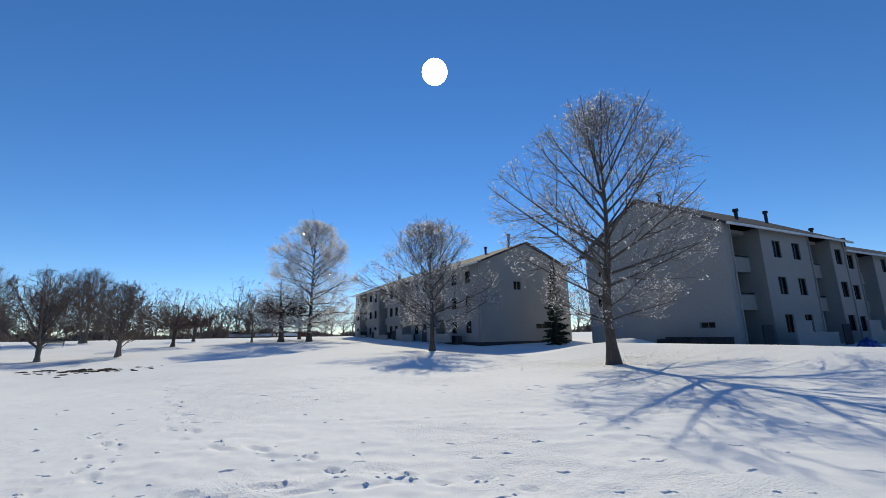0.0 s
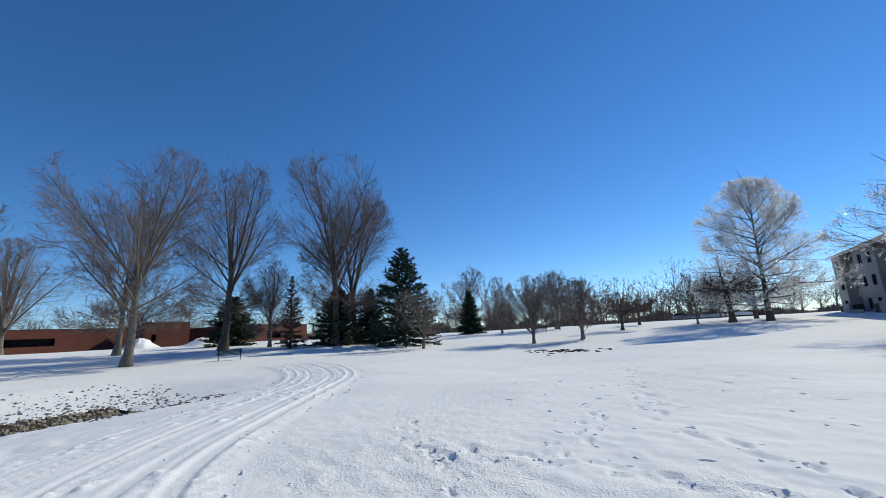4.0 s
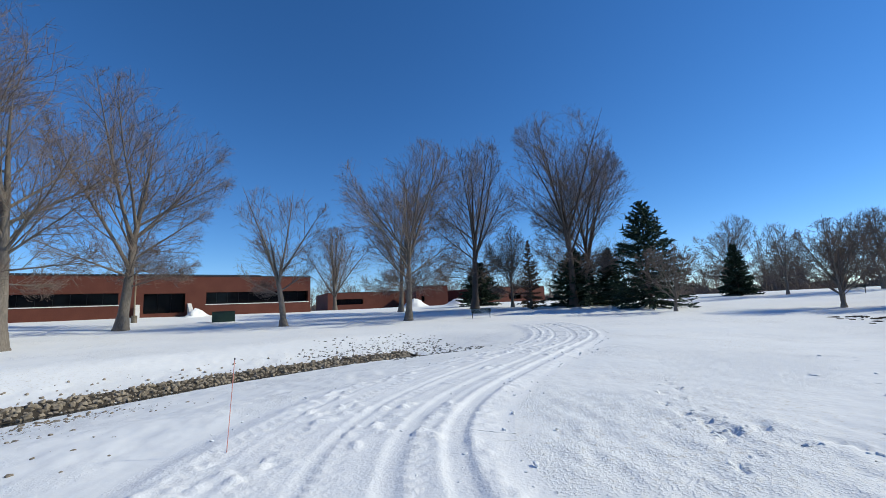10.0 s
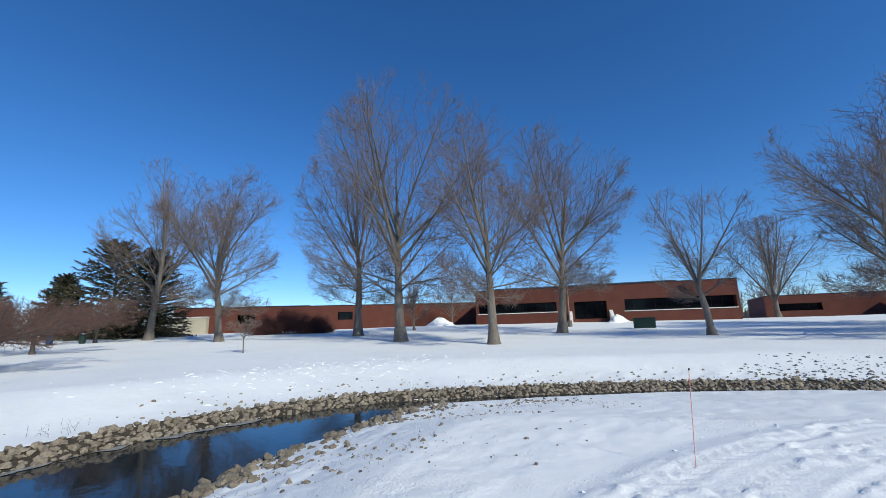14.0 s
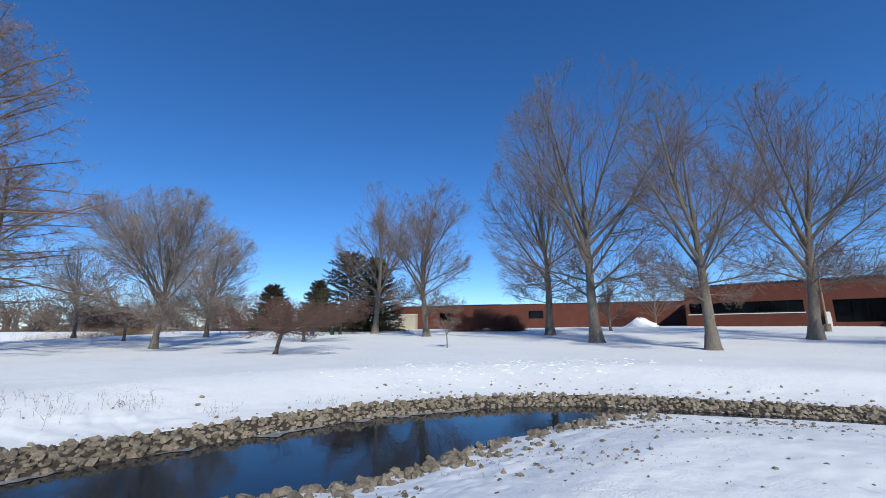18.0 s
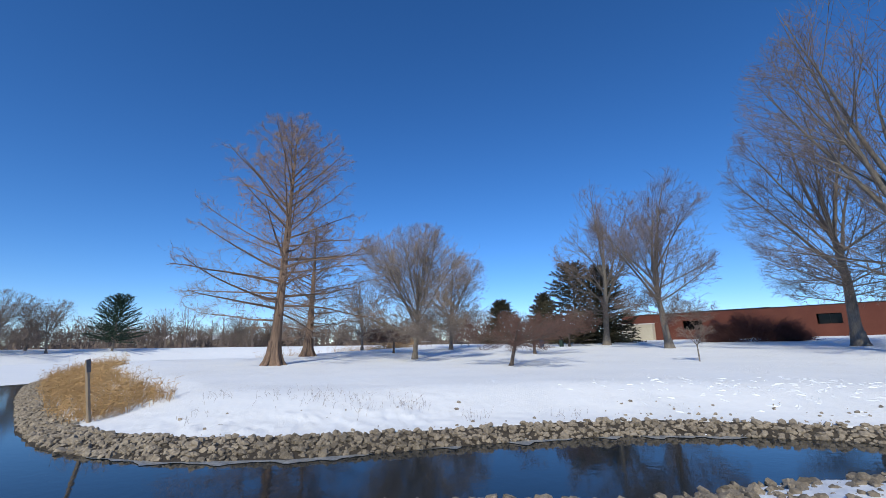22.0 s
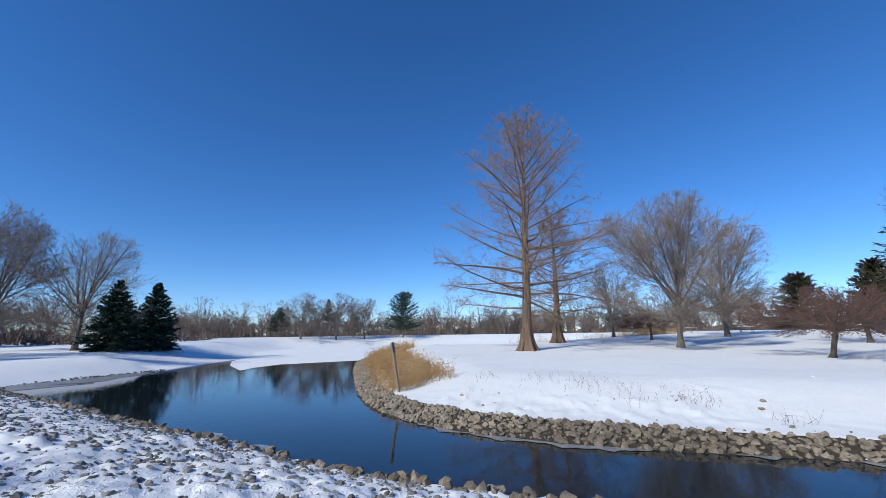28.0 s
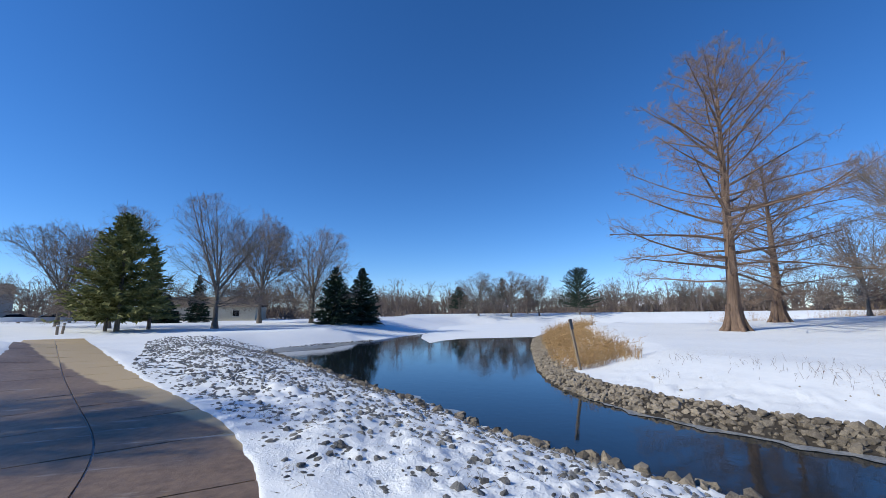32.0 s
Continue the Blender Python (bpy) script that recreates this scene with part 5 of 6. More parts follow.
for k, (way, far, tall, wide) in enumerate(((247.8, 120, 12.5, 12), (245.6, 128, 11, 10), (243.4, 122, 13, 12.5), (241.2, 130, 11.5, 11), (239.7, 126, 12, 9.5), (222.5, 150, 10, 10), (218.5, 155, 9, 9))):
    bare_tree("bare_tree", "round", -math.sin(radians(way)) * far, math.cos(radians(way)) * far, tall, wide, 180 + k, "bare grey round-crowned tree on the far shore of the pond", twig=FAR_TWIG, detail=0.3)

# far woods that close the park on every side
woods("bare grey-brown woodland at the edge of the park", FAR_TWIG, 21, 80, (22, 62), (100, 150), (9, 14))
woods("bare grey-brown woodland at the edge of the park", FAR_TWIG, 22, 60, (58, 104), (115, 160), (9, 14))
woods("bare trees behind the red brick offices", FAR_TWIG, 23, 45, (104, 172), (125, 160), (8, 12))
woods("bare brown trees behind the picnic lawn", FAR_TWIG, 24, 80, (168, 205), (105, 160), (6, 11))
woods("bare brown woodland beyond the frozen pond", FAR_TWIG, 25, 340, (200, 268), (145, 215), (6, 13), 3.4)
woods("bare woodland behind the pond's shore", FAR_TWIG, 26, 70, (258, 300), (95, 150), (8, 13))
woods("bare woodland beyond the street", FAR_TWIG, 27, 45, (290, 380), (150, 190), (8, 12))

# ---- the sun ----
bm = bmesh.new()
bmesh.ops.create_uvsphere(bm, u_segments=32, v_segments=16, radius=74)
sun_mesh = bpy.data.meshes.new("sun")
bm.to_mesh(sun_mesh)
bm.free()
SUN_GLOW = bpy.data.materials.new("sun_glow")
SUN_GLOW.use_nodes = True
nodes, link = SUN_GLOW.node_tree.nodes, SUN_GLOW.node_tree.links.new
glow, clear, both = nodes.new("ShaderNodeEmission"), nodes.new("ShaderNodeBsdfTransparent"), nodes.new("ShaderNodeAddShader")
glow.inputs[0].default_value, glow.inputs[1].default_value = (1, 0.97, 0.92, 1), 2.5
link(glow.outputs[0], both.inputs[0]), link(clear.outputs[0], both.inputs[1]), link(both.outputs[0], nodes["Material Output"].inputs[0])
sun_mesh.materials.append(SUN_GLOW)
sun_ball = tagged(new("sun", sun_mesh), "blinding white winter sun in the clear sky", "sun", kind="structure")
sun_ball.location = sun_from * 2600


# ---- ribbons: wheel tracks and the concrete path ----
def snow_track():
    """Snow pressed by tractor tyres: ruts with lugs between raised rims."""
    at, way, s = along(TRACK, 0.05)
    side = np.stack([-way[:, 1], way[:, 0]], 1)
    w = np.arange(-2.1, 2.101, 0.045)
    x = at[:, :1] + side[:, :1] * w
    y = at[:, 1:] + side[:, 1:] * w
    z = np.zeros(x.shape)
    S, W = s[:, None], w[None]
    for middle, wander, phase, wide, deep, lug in ((-1.45, 0.10, 0.0, 0.15, 0.026, 0), (-1.0, 0.12, 1.0, 0.12, 0.010, 1), (-0.62, 0.16, 2.2, 0.12, 0.018, 0), (-0.2, 0.2, 0.6, 0.13, 0.010, 1),
                                                    (0.3, 0.14, 3.1, 0.08, 0.015, 0), (0.8, 0.12, 4.0, 0.15, 0.010, 1), (1.35, 0.10, 5.0, 0.18, 0.018, 1)):
        d = W - middle - wander * np.sin(S * 0.16 + phase)
        rut = np.exp(-(d / wide) ** 6)
        z -= deep * rut
        z += deep * 0.55 * np.exp(-((np.abs(d) - wide * 1.35) / 0.06) ** 2) * (0.7 + 0.5 * noise(x, y, 0.2, 2))
        if lug:  # bars of the tyre's tread
            z += 0.022 * rut * smooth(np.sin((S - np.abs(d) * 1.1) * 2 * np.pi / 0.21) * 1.5 + 0.3) * smooth(noise(x, y, 1.6, 2, 8.0) * 2 + 0.6)
        smoothed = 1 - 0.8 * rut * (1 - lug)
        rough_share = smoothed if middle == -1.45 else rough_share * smoothed
    rough = 0.008 * noise(x, y, 0.55, 3, 1.7)
    crumbs = 0.055 * np.maximum(noise(x, y, 0.15, 2, 2.9), 0) * smooth(noise(x, y, 0.9, 2, 5.5) * 2 + 0.6) * rough_share
    crumbs += 0.035 * np.exp(-((np.abs(W) - 1.78) / 0.13) ** 2) * np.maximum(noise(x, y, 0.22, 3, 7.7), 0)
    edge = smooth((2.1 - np.abs(W) - 0.05) / 0.5) * smooth(S / 1.5) * smooth((s[-1] - S) / 4)
    z = (z + rough + crumbs + 0.045) * edge
    verts = np.stack([x, y, ground(x, y) + 0.006 + z], -1)
    n, m = x.shape
    i, k = np.arange(n - 1)[:, None] * m, np.arange(m - 1)[None]
    quads = np.stack(np.broadcast_arrays(i + k, i + m + k, i + m + k + 1, i + k + 1), -1).reshape(-1, 4)[:, ::-1]
    ob = new("wheel_track", mesh_of("wheel_track", verts.reshape(-1, 3), (quads, np.zeros((0, 3), int)), TRACK_SNOW, True))
    return tagged(ob, "curving tractor tracks pressed into the snow", "track", kind="structure")


TRACK_SNOW = material("pressed_snow", (0.74, 0.77, 0.82), (0.86, 0.87, 0.89), 0.8, 0.8, 9.0, 0.010, 26, spec=0.15)
snow_track()


def concrete_path():
    """A walk of concrete slabs in two rows, wet in the middle and drying at its edge."""
    root = thing("pavement", "brown wet concrete path of cast slabs with dark joints", "path", kind="structure")
    at, way, s = along(PATH_LINE, 0.025)
    side = np.stack([-way[:, 1], way[:, 0]], 1)
    for k in range(int(s[-1] / 1.8)):
        a, b = int(k * 72), int((k + 1) * 72)
        if b >= len(s):
            break
        pick = np.linspace(a, b - 1, 5).round().astype(int)
        for lo, hi in ((-PATH_HALF, -0.012), (0.012, PATH_HALF)):
            e0, e1 = at[pick] + side[pick] * lo, at[pick] + side[pick] * hi
            tilt = 0.004 * math.sin(k * 2.3 + lo)
            z0, z1 = ground(*e0.T) + 0.035 + tilt, ground(*e1.T) + 0.035 - tilt
            v = np.concatenate([np.c_[e0, z0], np.c_[e1, z1], np.c_[e0, z0 - 0.12], np.c_[e1, z1 - 0.12]])
            q = [(i, 5 + i, 6 + i, i + 1) for i in range(4)] + [(i + 1, 11 + i, 10 + i, i) for i in range(4)] + [(5 + i, 15 + i, 16 + i, 6 + i) for i in range(4)]
            q += [(0, 10, 15, 5), (4, 9, 19, 14)]
            slab = part("slab", Shape().add(v, [t[::-1] for t in q]), CONCRETE, root)
            across = slab.data.attributes.new("across", "FLOAT", "POINT")
            across.data.foreach_set("value", np.tile(np.repeat((lo, hi), 5), 2) - 0.11 * np.tile(s[pick], 4))


concrete_path()


def footprints():
    """Shoe prints and drags: small broken ridges of snow pushed up round each print, and crumbs."""
    g = np.random.default_rng(5)
    sh = Shape()

    def ridge(x, y, turn, long, high):
        n = 7
        s_ = np.linspace(-1, 1, n)
        c, k = math.cos(turn), math.sin(turn)
        px = s_ * long
        py = 0.25 * long * (s_ ** 2) * g.uniform(-1, 1) + g.normal(0, 0.010, n)
        tall = high * np.clip(1 - s_ ** 2, 0.0, 1) ** 0.6 * g.uniform(0.5, 1.2, n)
        wide = 0.018 + 0.03 * g.random(n) * (1 - s_ ** 2)
        v = []
        for off, up in ((-1, -0.006), (-0.35, 1), (0.25, 0.85), (1.3, -0.006)):
            X, Y = x + px * c - (py + off * wide) * k, y + px * k + (py + off * wide) * c
            v.append(np.stack([X, Y, ground(X, Y) + relief(X, Y) + (tall * up if up > 0 else up)], 1))
        q = [(r * n + i, r * n + i + 1, (r + 1) * n + i + 1, (r + 1) * n + i) for r in range(3) for i in range(n - 1)]
        sh.add(np.concatenate(v), q)

    for x, y, turn, long, wide, deep in PRINTS:
        for _ in range(g.integers(1, 4)):  # crumbs thrown up beside the print
            ridge(x + g.normal(0, long * 0.8), y + g.normal(0, long * 0.8), turn + g.normal(0, 0.9), 0.035 * g.uniform(0.5, 1.5), 0.016 * g.uniform(0.6, 1.3))
    for _ in range(240):  # trampled snow on the lawn across the stream
        ridge(g.normal(-9.5, 4.2), g.normal(-20.6, 1.5), g.uniform(0, 6.28), 0.14 * g.uniform(0.5, 1.4), 0.04 * g.uniform(0.5, 1.3))
    for _ in range(120):  # stray scuffs of the wind and small animals over the open snow
        r, a = g.uniform(4.5, 15), radians(g.uniform(-42, 48))
        ridge(-math.sin(a) * r, math.cos(a) * r, g.normal(0.1, 0.35), 0.05 * g.uniform(0.5, 2.6), 0.018 * g.uniform(0.5, 1.3))
    return tagged(new("snow_crumbs", sh.mesh("snow_crumbs", PRINT_SNOW, True)), "crumbs of snow thrown up round a trail of footprints", "snow crumbs", kind="stuff")


footprints()


# ---- stones of the banks ----
def stone_kinds(count, seed, mat):
    g = np.random.default_rng(seed)
    kinds = []
    for _ in range(count):
        bm = bmesh.new()
        for p in unit(g.normal(0, 1, (17, 3))) * g.uniform(0.78, 1.0, (17, 1)):
            bm.verts.new(p * (1.0, g.uniform(0.65, 0.95), g.uniform(0.5, 0.8)) * 0.5)
        bmesh.ops.convex_hull(bm, input=bm.verts[:])
        bmesh.ops.triangulate(bm, faces=bm.faces[:])
        me = bpy.data.meshes.new("stone")
        bm.to_mesh(me)
        bm.free()
        me.materials.append(mat)
        kinds.append(me)
    return kinds


def outlines(kinds):
    """Corners and faces of the stone kinds, for joining many into one mesh."""
    data = []
    for me in kinds:
        co = np.zeros(len(me.vertices) * 3)
        me.vertices.foreach_get("co", co)
        tri = np.zeros(len(me.polygons) * 3, int)
        me.polygons.foreach_get("vertices", tri)
        data.append((co.reshape(-1, 3), tri.reshape(-1, 3)))
    return data


STONES, RUBBLE = stone_kinds(10, 3, STONE), stone_kinds(10, 4, SLOPE_STONE)
SHAPES = {"stone": (STONES, outlines(STONES), STONE), "rubble": (RUBBLE, outlines(RUBBLE), SLOPE_STONE)}


def stones(root, places, sizes, seed, singles, rest_name, sink=0.18, sort="stone"):
    """Lays stones at places (x, y): those nearest the standpoint one by one, the rest joined."""
    g = np.random.default_rng(seed)
    order = np.argsort(np.hypot(places[:, 0] - 0.4, places[:, 1]))
    joined = Shape()
    meshes, data, mat = SHAPES[sort]
    heights = ground(places[:, 0], places[:, 1]) + 0.7 * relief(places[:, 0], places[:, 1])
    for rank, i in enumerate(order):
        (x, y), size = places[i], sizes[i]
        m = pose(x, y, float(heights[i]) + size * (0.30 - sink), g.uniform(-28, 28), g.uniform(-28, 28), g.uniform(0, 360)) @ Matrix.Diagonal((size, size, size, 1))
        kind = int(g.integers(10))
        if rank < singles:
            ob = new("stone", meshes[kind])
            ob.parent, ob.matrix_basis = root, m
        else:
            v, t = data[kind]
            mm = np.array(m)
            joined.add(v @ mm[:3, :3].T + mm[:3, 3], (), t)
    if joined.n:
        tagged(part(rest_name, joined, mat, root), kind="stuff")


def offset_places(line, seed, gap, reach, power=1.0, jitter=0.4):
    """Places beside a bank line, on its dry side."""
    g = np.random.default_rng(seed)
    at, way, s = along(line, gap)
    out = np.stack([way[:, 1], -way[:, 0]], 1)
    test = at + out * 0.3
    out[inside(test[:, 0], test[:, 1], WATERSIDE)] *= -1
    d = reach[0] + (reach[1] - reach[0]) * g.random(len(at)) ** power
    return at + out * d[:, None] + way * g.normal(0, jitter * gap, (len(at), 1))


# gravel toned near black: the shadows between the stones are in its colour
GAP_SHADE_GRAVEL = material("gap_shade_gravel", (0.025, 0.02, 0.016), (0.08, 0.068, 0.055), 0.9, 3, 22, 0.03, 20)
ROCKS = FAR_BANK[1:]
g_bank = np.random.default_rng(12)
bed_at, bed_way, bed_s = along(ROCKS, 0.3)
bed_out = np.stack([bed_way[:, 1], -bed_way[:, 0]], 1)
bed_out[inside(*(bed_at + bed_out * 0.3).T, WATERSIDE)] *= -1
bed_w = np.linspace(-0.2, 0.95, 9)[None] * (0.62 + 0.43 * smooth((bed_at[:, :1] - 2) / 6))
bed_x, bed_y = bed_at[:, :1] + bed_out[:, :1] * bed_w, bed_at[:, 1:] + bed_out[:, 1:] * bed_w
bed_i, bed_k = np.arange(len(bed_s) - 1)[:, None] * 9, np.arange(8)[None]
bed_q = np.stack(np.broadcast_arrays(bed_i + bed_k, bed_i + bed_k + 1, bed_i + 9 + bed_k + 1, bed_i + 9 + bed_k), -1).reshape(-1, 4)
bank_root = thing("riprap_bank", "rough tan limestone riprap lining the stream's far bank", "stone bank", kind="structure")
rows = [offset_places(ROCKS, 40 + k, 0.15, (-0.08 + 0.13 * k, 0.06 + 0.13 * k)) for k in range(9)]
rows = [r[away(r[:, 0], r[:, 1], FAR_BANK) < 0.62 + 0.43 * smooth((r[:, 0] - 2) / 6)] for r in rows]
loose = np.concatenate([offset_places(ROCKS[5:], 60, 0.26, (0.6, 3.4), 2.6, 1.5), offset_places(FAR_BANK[11:], 61, 0.12, (0.5, 3.0), 2.2, 1.5)])
part("gravel_bed", Shape().add(np.stack([bed_x, bed_y, ground(bed_x, bed_y) + 0.02], -1), bed_q), GAP_SHADE_GRAVEL, bank_root, "gravel under the stones, darkened for the shade in their gaps", True)
places = np.concatenate(rows + [loose])
sizes = np.concatenate([g_bank.uniform(0.11, 0.31, sum(map(len, rows))) * np.where(g_bank.random(sum(map(len, rows))) < 0.08, 1.35, 1.0), 0.05 + 0.15 * g_bank.random(len(loose)) ** 2])
stones(bank_root, places, sizes, 13, 300, "far_stones")
SNOW_CLODS = stone_kinds(10, 6, PRINT_SNOW)
SHAPES["clod"] = (SNOW_CLODS, outlines(SNOW_CLODS), PRINT_SNOW)
track_at, track_way, _ = along(TRACK, 0.02)
g_clods = np.random.default_rng(19)
pick = g_clods.integers(120, len(track_at) - 500, 1500)
track_off = np.where(g_clods.random(1500) < 0.5, g_clods.normal(1.7, 0.25, 1500) * g_clods.choice((-1, 1), 1500), g_clods.uniform(-1.5, 1.5, 1500))
clod_at = track_at[pick] + np.stack([-track_way[pick, 1], track_way[pick, 0]], 1) * track_off[:, None]
clod_root = thing("track_crumbs", "lumps of snow thrown up by tyres along the tracks", "snow crumbs", kind="stuff")
stones(clod_root, clod_at, 0.025 + 0.07 * g_clods.random(1500) ** 2.5, 20, 0, "crumbs", 0.0, "clod")
corner_root = thing("soil_bank", "dark stones and soil along the pond's snowy shore", "stone bank", kind="structure")
rim = np.concatenate([offset_places(NEAR_BANK[18:], 90 + k, 0.22, (-0.1 + 0.15 * k, 0.1 + 0.15 * k)) for k in range(2)])
stones(corner_root, rim, g_bank.uniform(0.12, 0.30, len(rim)), 21, 60, "far_stones", 0.28, "rubble")
edge_root = thing("riprap_edge", "tan limestone riprap edging the stream's near bank", "stone bank", kind="structure")
rows = [offset_places(NEAR_BANK[9:20], 70 + k, 0.26, (-0.15 + 0.25 * k, 0.15 + 0.25 * k)) for k in range(3)]
left = offset_places(NEAR_BANK[4:11], 77, 0.07, (-0.15, 1.3), 1.5)
places = np.concatenate(rows + [left])
stones(edge_root, places, 0.12 + 0.28 * g_bank.random(len(places)) ** 1.4, 14, 300, "far_stones")


def slope_stones():
    """Small stones that poke through thin snow between the path and the pond."""
    g = np.random.default_rng(15)
    x, y = g.uniform(3, 38, 52000), g.uniform(-8, 13, 52000)
    at, _, _ = along(PATH_LINE, 0.3)
    from_path = away(x, y, [tuple(p) for p in at])
    keep = ~inside(x, y, WATERSIDE) & (from_path > 1.6) & (away(x, y, NEAR_BANK) < 7.5) & (y < 0.52 * x + 0.9)
    keep &= g.random(len(x)) < np.clip((42 - x) / 22, 0.2, 1) * np.clip((x - 1) / 9, 0.15, 1) * np.clip(0.75 + 0.45 * np.sin(x * 1.9 + 1.3 * np.sin(y * 2.3)) * np.sin(y * 2.7 + x), 0.2, 1)
    p = np.stack([x, y], 1)[keep]
    root = thing("stony_slope", "grey stones poking through thin snow beside the path", "stone bank", kind="structure")
    stones(root, p, (0.05 + 0.13 * g.random(len(p)) ** 1.8) * (1 + 0.010 * np.hypot(*p.T)), 16, 300, "far_stones", 0.34, "rubble")
    x, y = g.uniform(-13, 5, 9000), g.uniform(-14, -2.6, 9000)
    patchy = np.clip(0.35 + 1.1 * noise(x, y, 1.8, 3, 3.0), 0.04, 1)
    keep = ~inside(x, y, WATERSIDE) & (away(x, y, FAR_BANK) > 2.0) & (away(x, y, TRACK) > 2.2) & (g.random(9000) < patchy * np.clip(1.2 - away(x, y, NEAR_BANK) / 6, 0, 1))
    p = np.stack([x, y], 1)[keep]
    close = np.clip(1.25 - 0.22 * away(p[:, 0], p[:, 1], NEAR_BANK), 0.4, 1.2)
    root = thing("snowy_bank", "scattered tan stones half buried in the snowy bank", "stone bank", kind="structure")
    stones(root, p, (0.04 + 0.26 * g.random(len(p)) ** 2.8) * close, 17, 250, "far_stones", 0.26)

    x, y = g.uniform(-30, -18, 2600), g.uniform(-7, 4, 2600)
    keep = ~inside(x, y, WATERSIDE) & (y < 0.35 * (x + 19) + 4.2) & (away(x, y, FAR_BANK) < 5.5) & (away(x, y, TRACK) > 2.6) & ((x < -23.5) | (y > -1.5))
    keep &= g.random(2600) < np.clip(1.25 - away(x, y, FAR_BANK) / 4.5, 0.08, 1)
    p = np.stack([x, y], 1)[keep]
    root = thing("snowy_rubble", "snow-dusted dark rubble beyond the end of the stream", "stone bank", kind="structure")
    stones(root, p, 0.06 + 0.20 * g.random(len(p)) ** 1.8, 18, 150, "far_stones", 0.36, "rubble")


slope_stones()


# ---- reeds and weeds ----
def reeds(name, label, seed, line, reach, count, tall):
    g = np.random.default_rng(seed)
    at, way, s = along(line, 0.05)
    out = np.stack([way[:, 1], -way[:, 0]], 1)
    i = g.integers(0, len(at), count)
    d = reach[0] + (reach[1] - reach[0]) * g.random(count)
    p = at[i] + out[i] * d[:, None]
    thick = noise(p[:, 0], p[:, 1], 1.3, 3, 4.0)
    p = p[(thick > g.uniform(-0.7, 0.25, count)) & (away(p[:, 0], p[:, 1], FAR_BANK) > g.uniform(0.5, 1.3, count))]
    count = len(p)
    z = ground(*p.T)
    rise = tall * (0.75 + 0.55 * noise(p[:, 0], p[:, 1], 0.9, 2, 2.0)) * g.uniform(0.45, 1.35, count)
    lean_way = np.stack([noise(p[:, 0], p[:, 1], 1.1, 2, 6.0), noise(p[:, 0], p[:, 1], 1.1, 2, 8.0)], 1)
    base = np.c_[p, z - 0.03]
    tips = np.c_[p + lean_way * 0.35 + g.normal(0, 0.16, (count, 2)), np.maximum(z, WATER) + rise]
    sh = Shape().spikes(base, tips, 0.010)
    for _ in range(2):  # broken blades hanging off the stems
        bend = base + (tips - base) * g.uniform(0.35, 0.95, (count, 1))
        sh.slivers(g, bend, bend + np.c_[g.normal(0, 0.20, (count, 2)), g.uniform(-0.22, 0.22, count)], 0.014)
    return tagged(new(name, sh.mesh(name, REED, False)), label, "reeds", kind="stuff")


reeds("reeds", "dense dry golden reeds along the pond's edge", 51, [(16.4, -10.2), (18.7, -11.0), (22.0, -12.9), (30, -17.1), (38, -22.5), (43, -28)], (0.2, 3.6), 9000, 1.0)
reeds("reeds", "dry tan reeds on the far shore of the pond", 52, [(45, -53), (42, -56), (37, -60.5), (31, -64), (25, -67)], (-1.5, 1.5), 5000, 2.1)


def weeds(places, seed):
    g = np.random.default_rng(seed)
    sh = Shape()
    for x, y in places:
        n = int(g.integers(7, 22))
        p = np.array([x, y]) + g.normal(0, 0.35, (n, 2))
        base = np.c_[p, ground(*p.T) - 0.02]
        tip = base + np.c_[g.normal(0, 0.10, (n, 2)), g.uniform(0.12, 0.45, n)]
        sh.spikes(base, tip, 0.005)
        mid = base + (tip - base) * 0.55
        sh.spikes(mid, mid + np.c_[g.normal(0, 0.10, (n, 2)), g.uniform(0.03, 0.15, n)], 0.005)
    return tagged(new("weeds", sh.mesh("weeds", DARK_TWIG, False)), "thin dry weed stalks standing through the snow", "weeds", kind="stuff")


weeds([(11.0, -14.0), (9.9, -13.5), (8.8, -13.9), (8.0, -14.5), (7.1, -13.7), (6.1, -14.8), (5.6, -14.5), (3.3, -14.5), (0.3, -15.5), (12.0, -11.2),
       (13.3, -13.5), (9.3, -14.6)], 53)

g_tufts = np.random.default_rng(54)
bank_x, bank_y = g_tufts.uniform(-12, 4, 2600), g_tufts.uniform(-13, -3.5, 2600)
grow_here = ~inside(bank_x, bank_y, WATERSIDE) & (away(bank_x, bank_y, NEAR_BANK) < 5.5) & (away(bank_x, bank_y, TRACK) > 2.3) & (noise(bank_x, bank_y, 1.2, 3, 7.0) > 0.1)
side_x, side_y = g_tufts.uniform(3, 9, 2600), g_tufts.uniform(-4, 3, 2600)
grow_there = ~inside(side_x, side_y, WATERSIDE) & (away(side_x, side_y, PATH_LINE) > 1.6) & (noise(side_x, side_y, 0.9, 3, 7.0) > 0.05) & (side_y < 0.52 * side_x)
stalk = np.concatenate([np.stack([bank_x, bank_y], 1)[grow_here], np.stack([side_x, side_y], 1)[grow_there]])
stalk = np.c_[stalk, ground(*stalk.T) + relief(*stalk.T) - 0.01]
straw = Shape().spikes(stalk, stalk + np.c_[g_tufts.normal(0, 0.06, (len(stalk), 2)), g_tufts.uniform(0.02, 0.07, len(stalk))], 0.005)
tagged(new("grass", straw.mesh("grass", DEAD_GRASS, False)), "flattened dead grass showing through thin snow on the bank", "grass", kind="stuff")

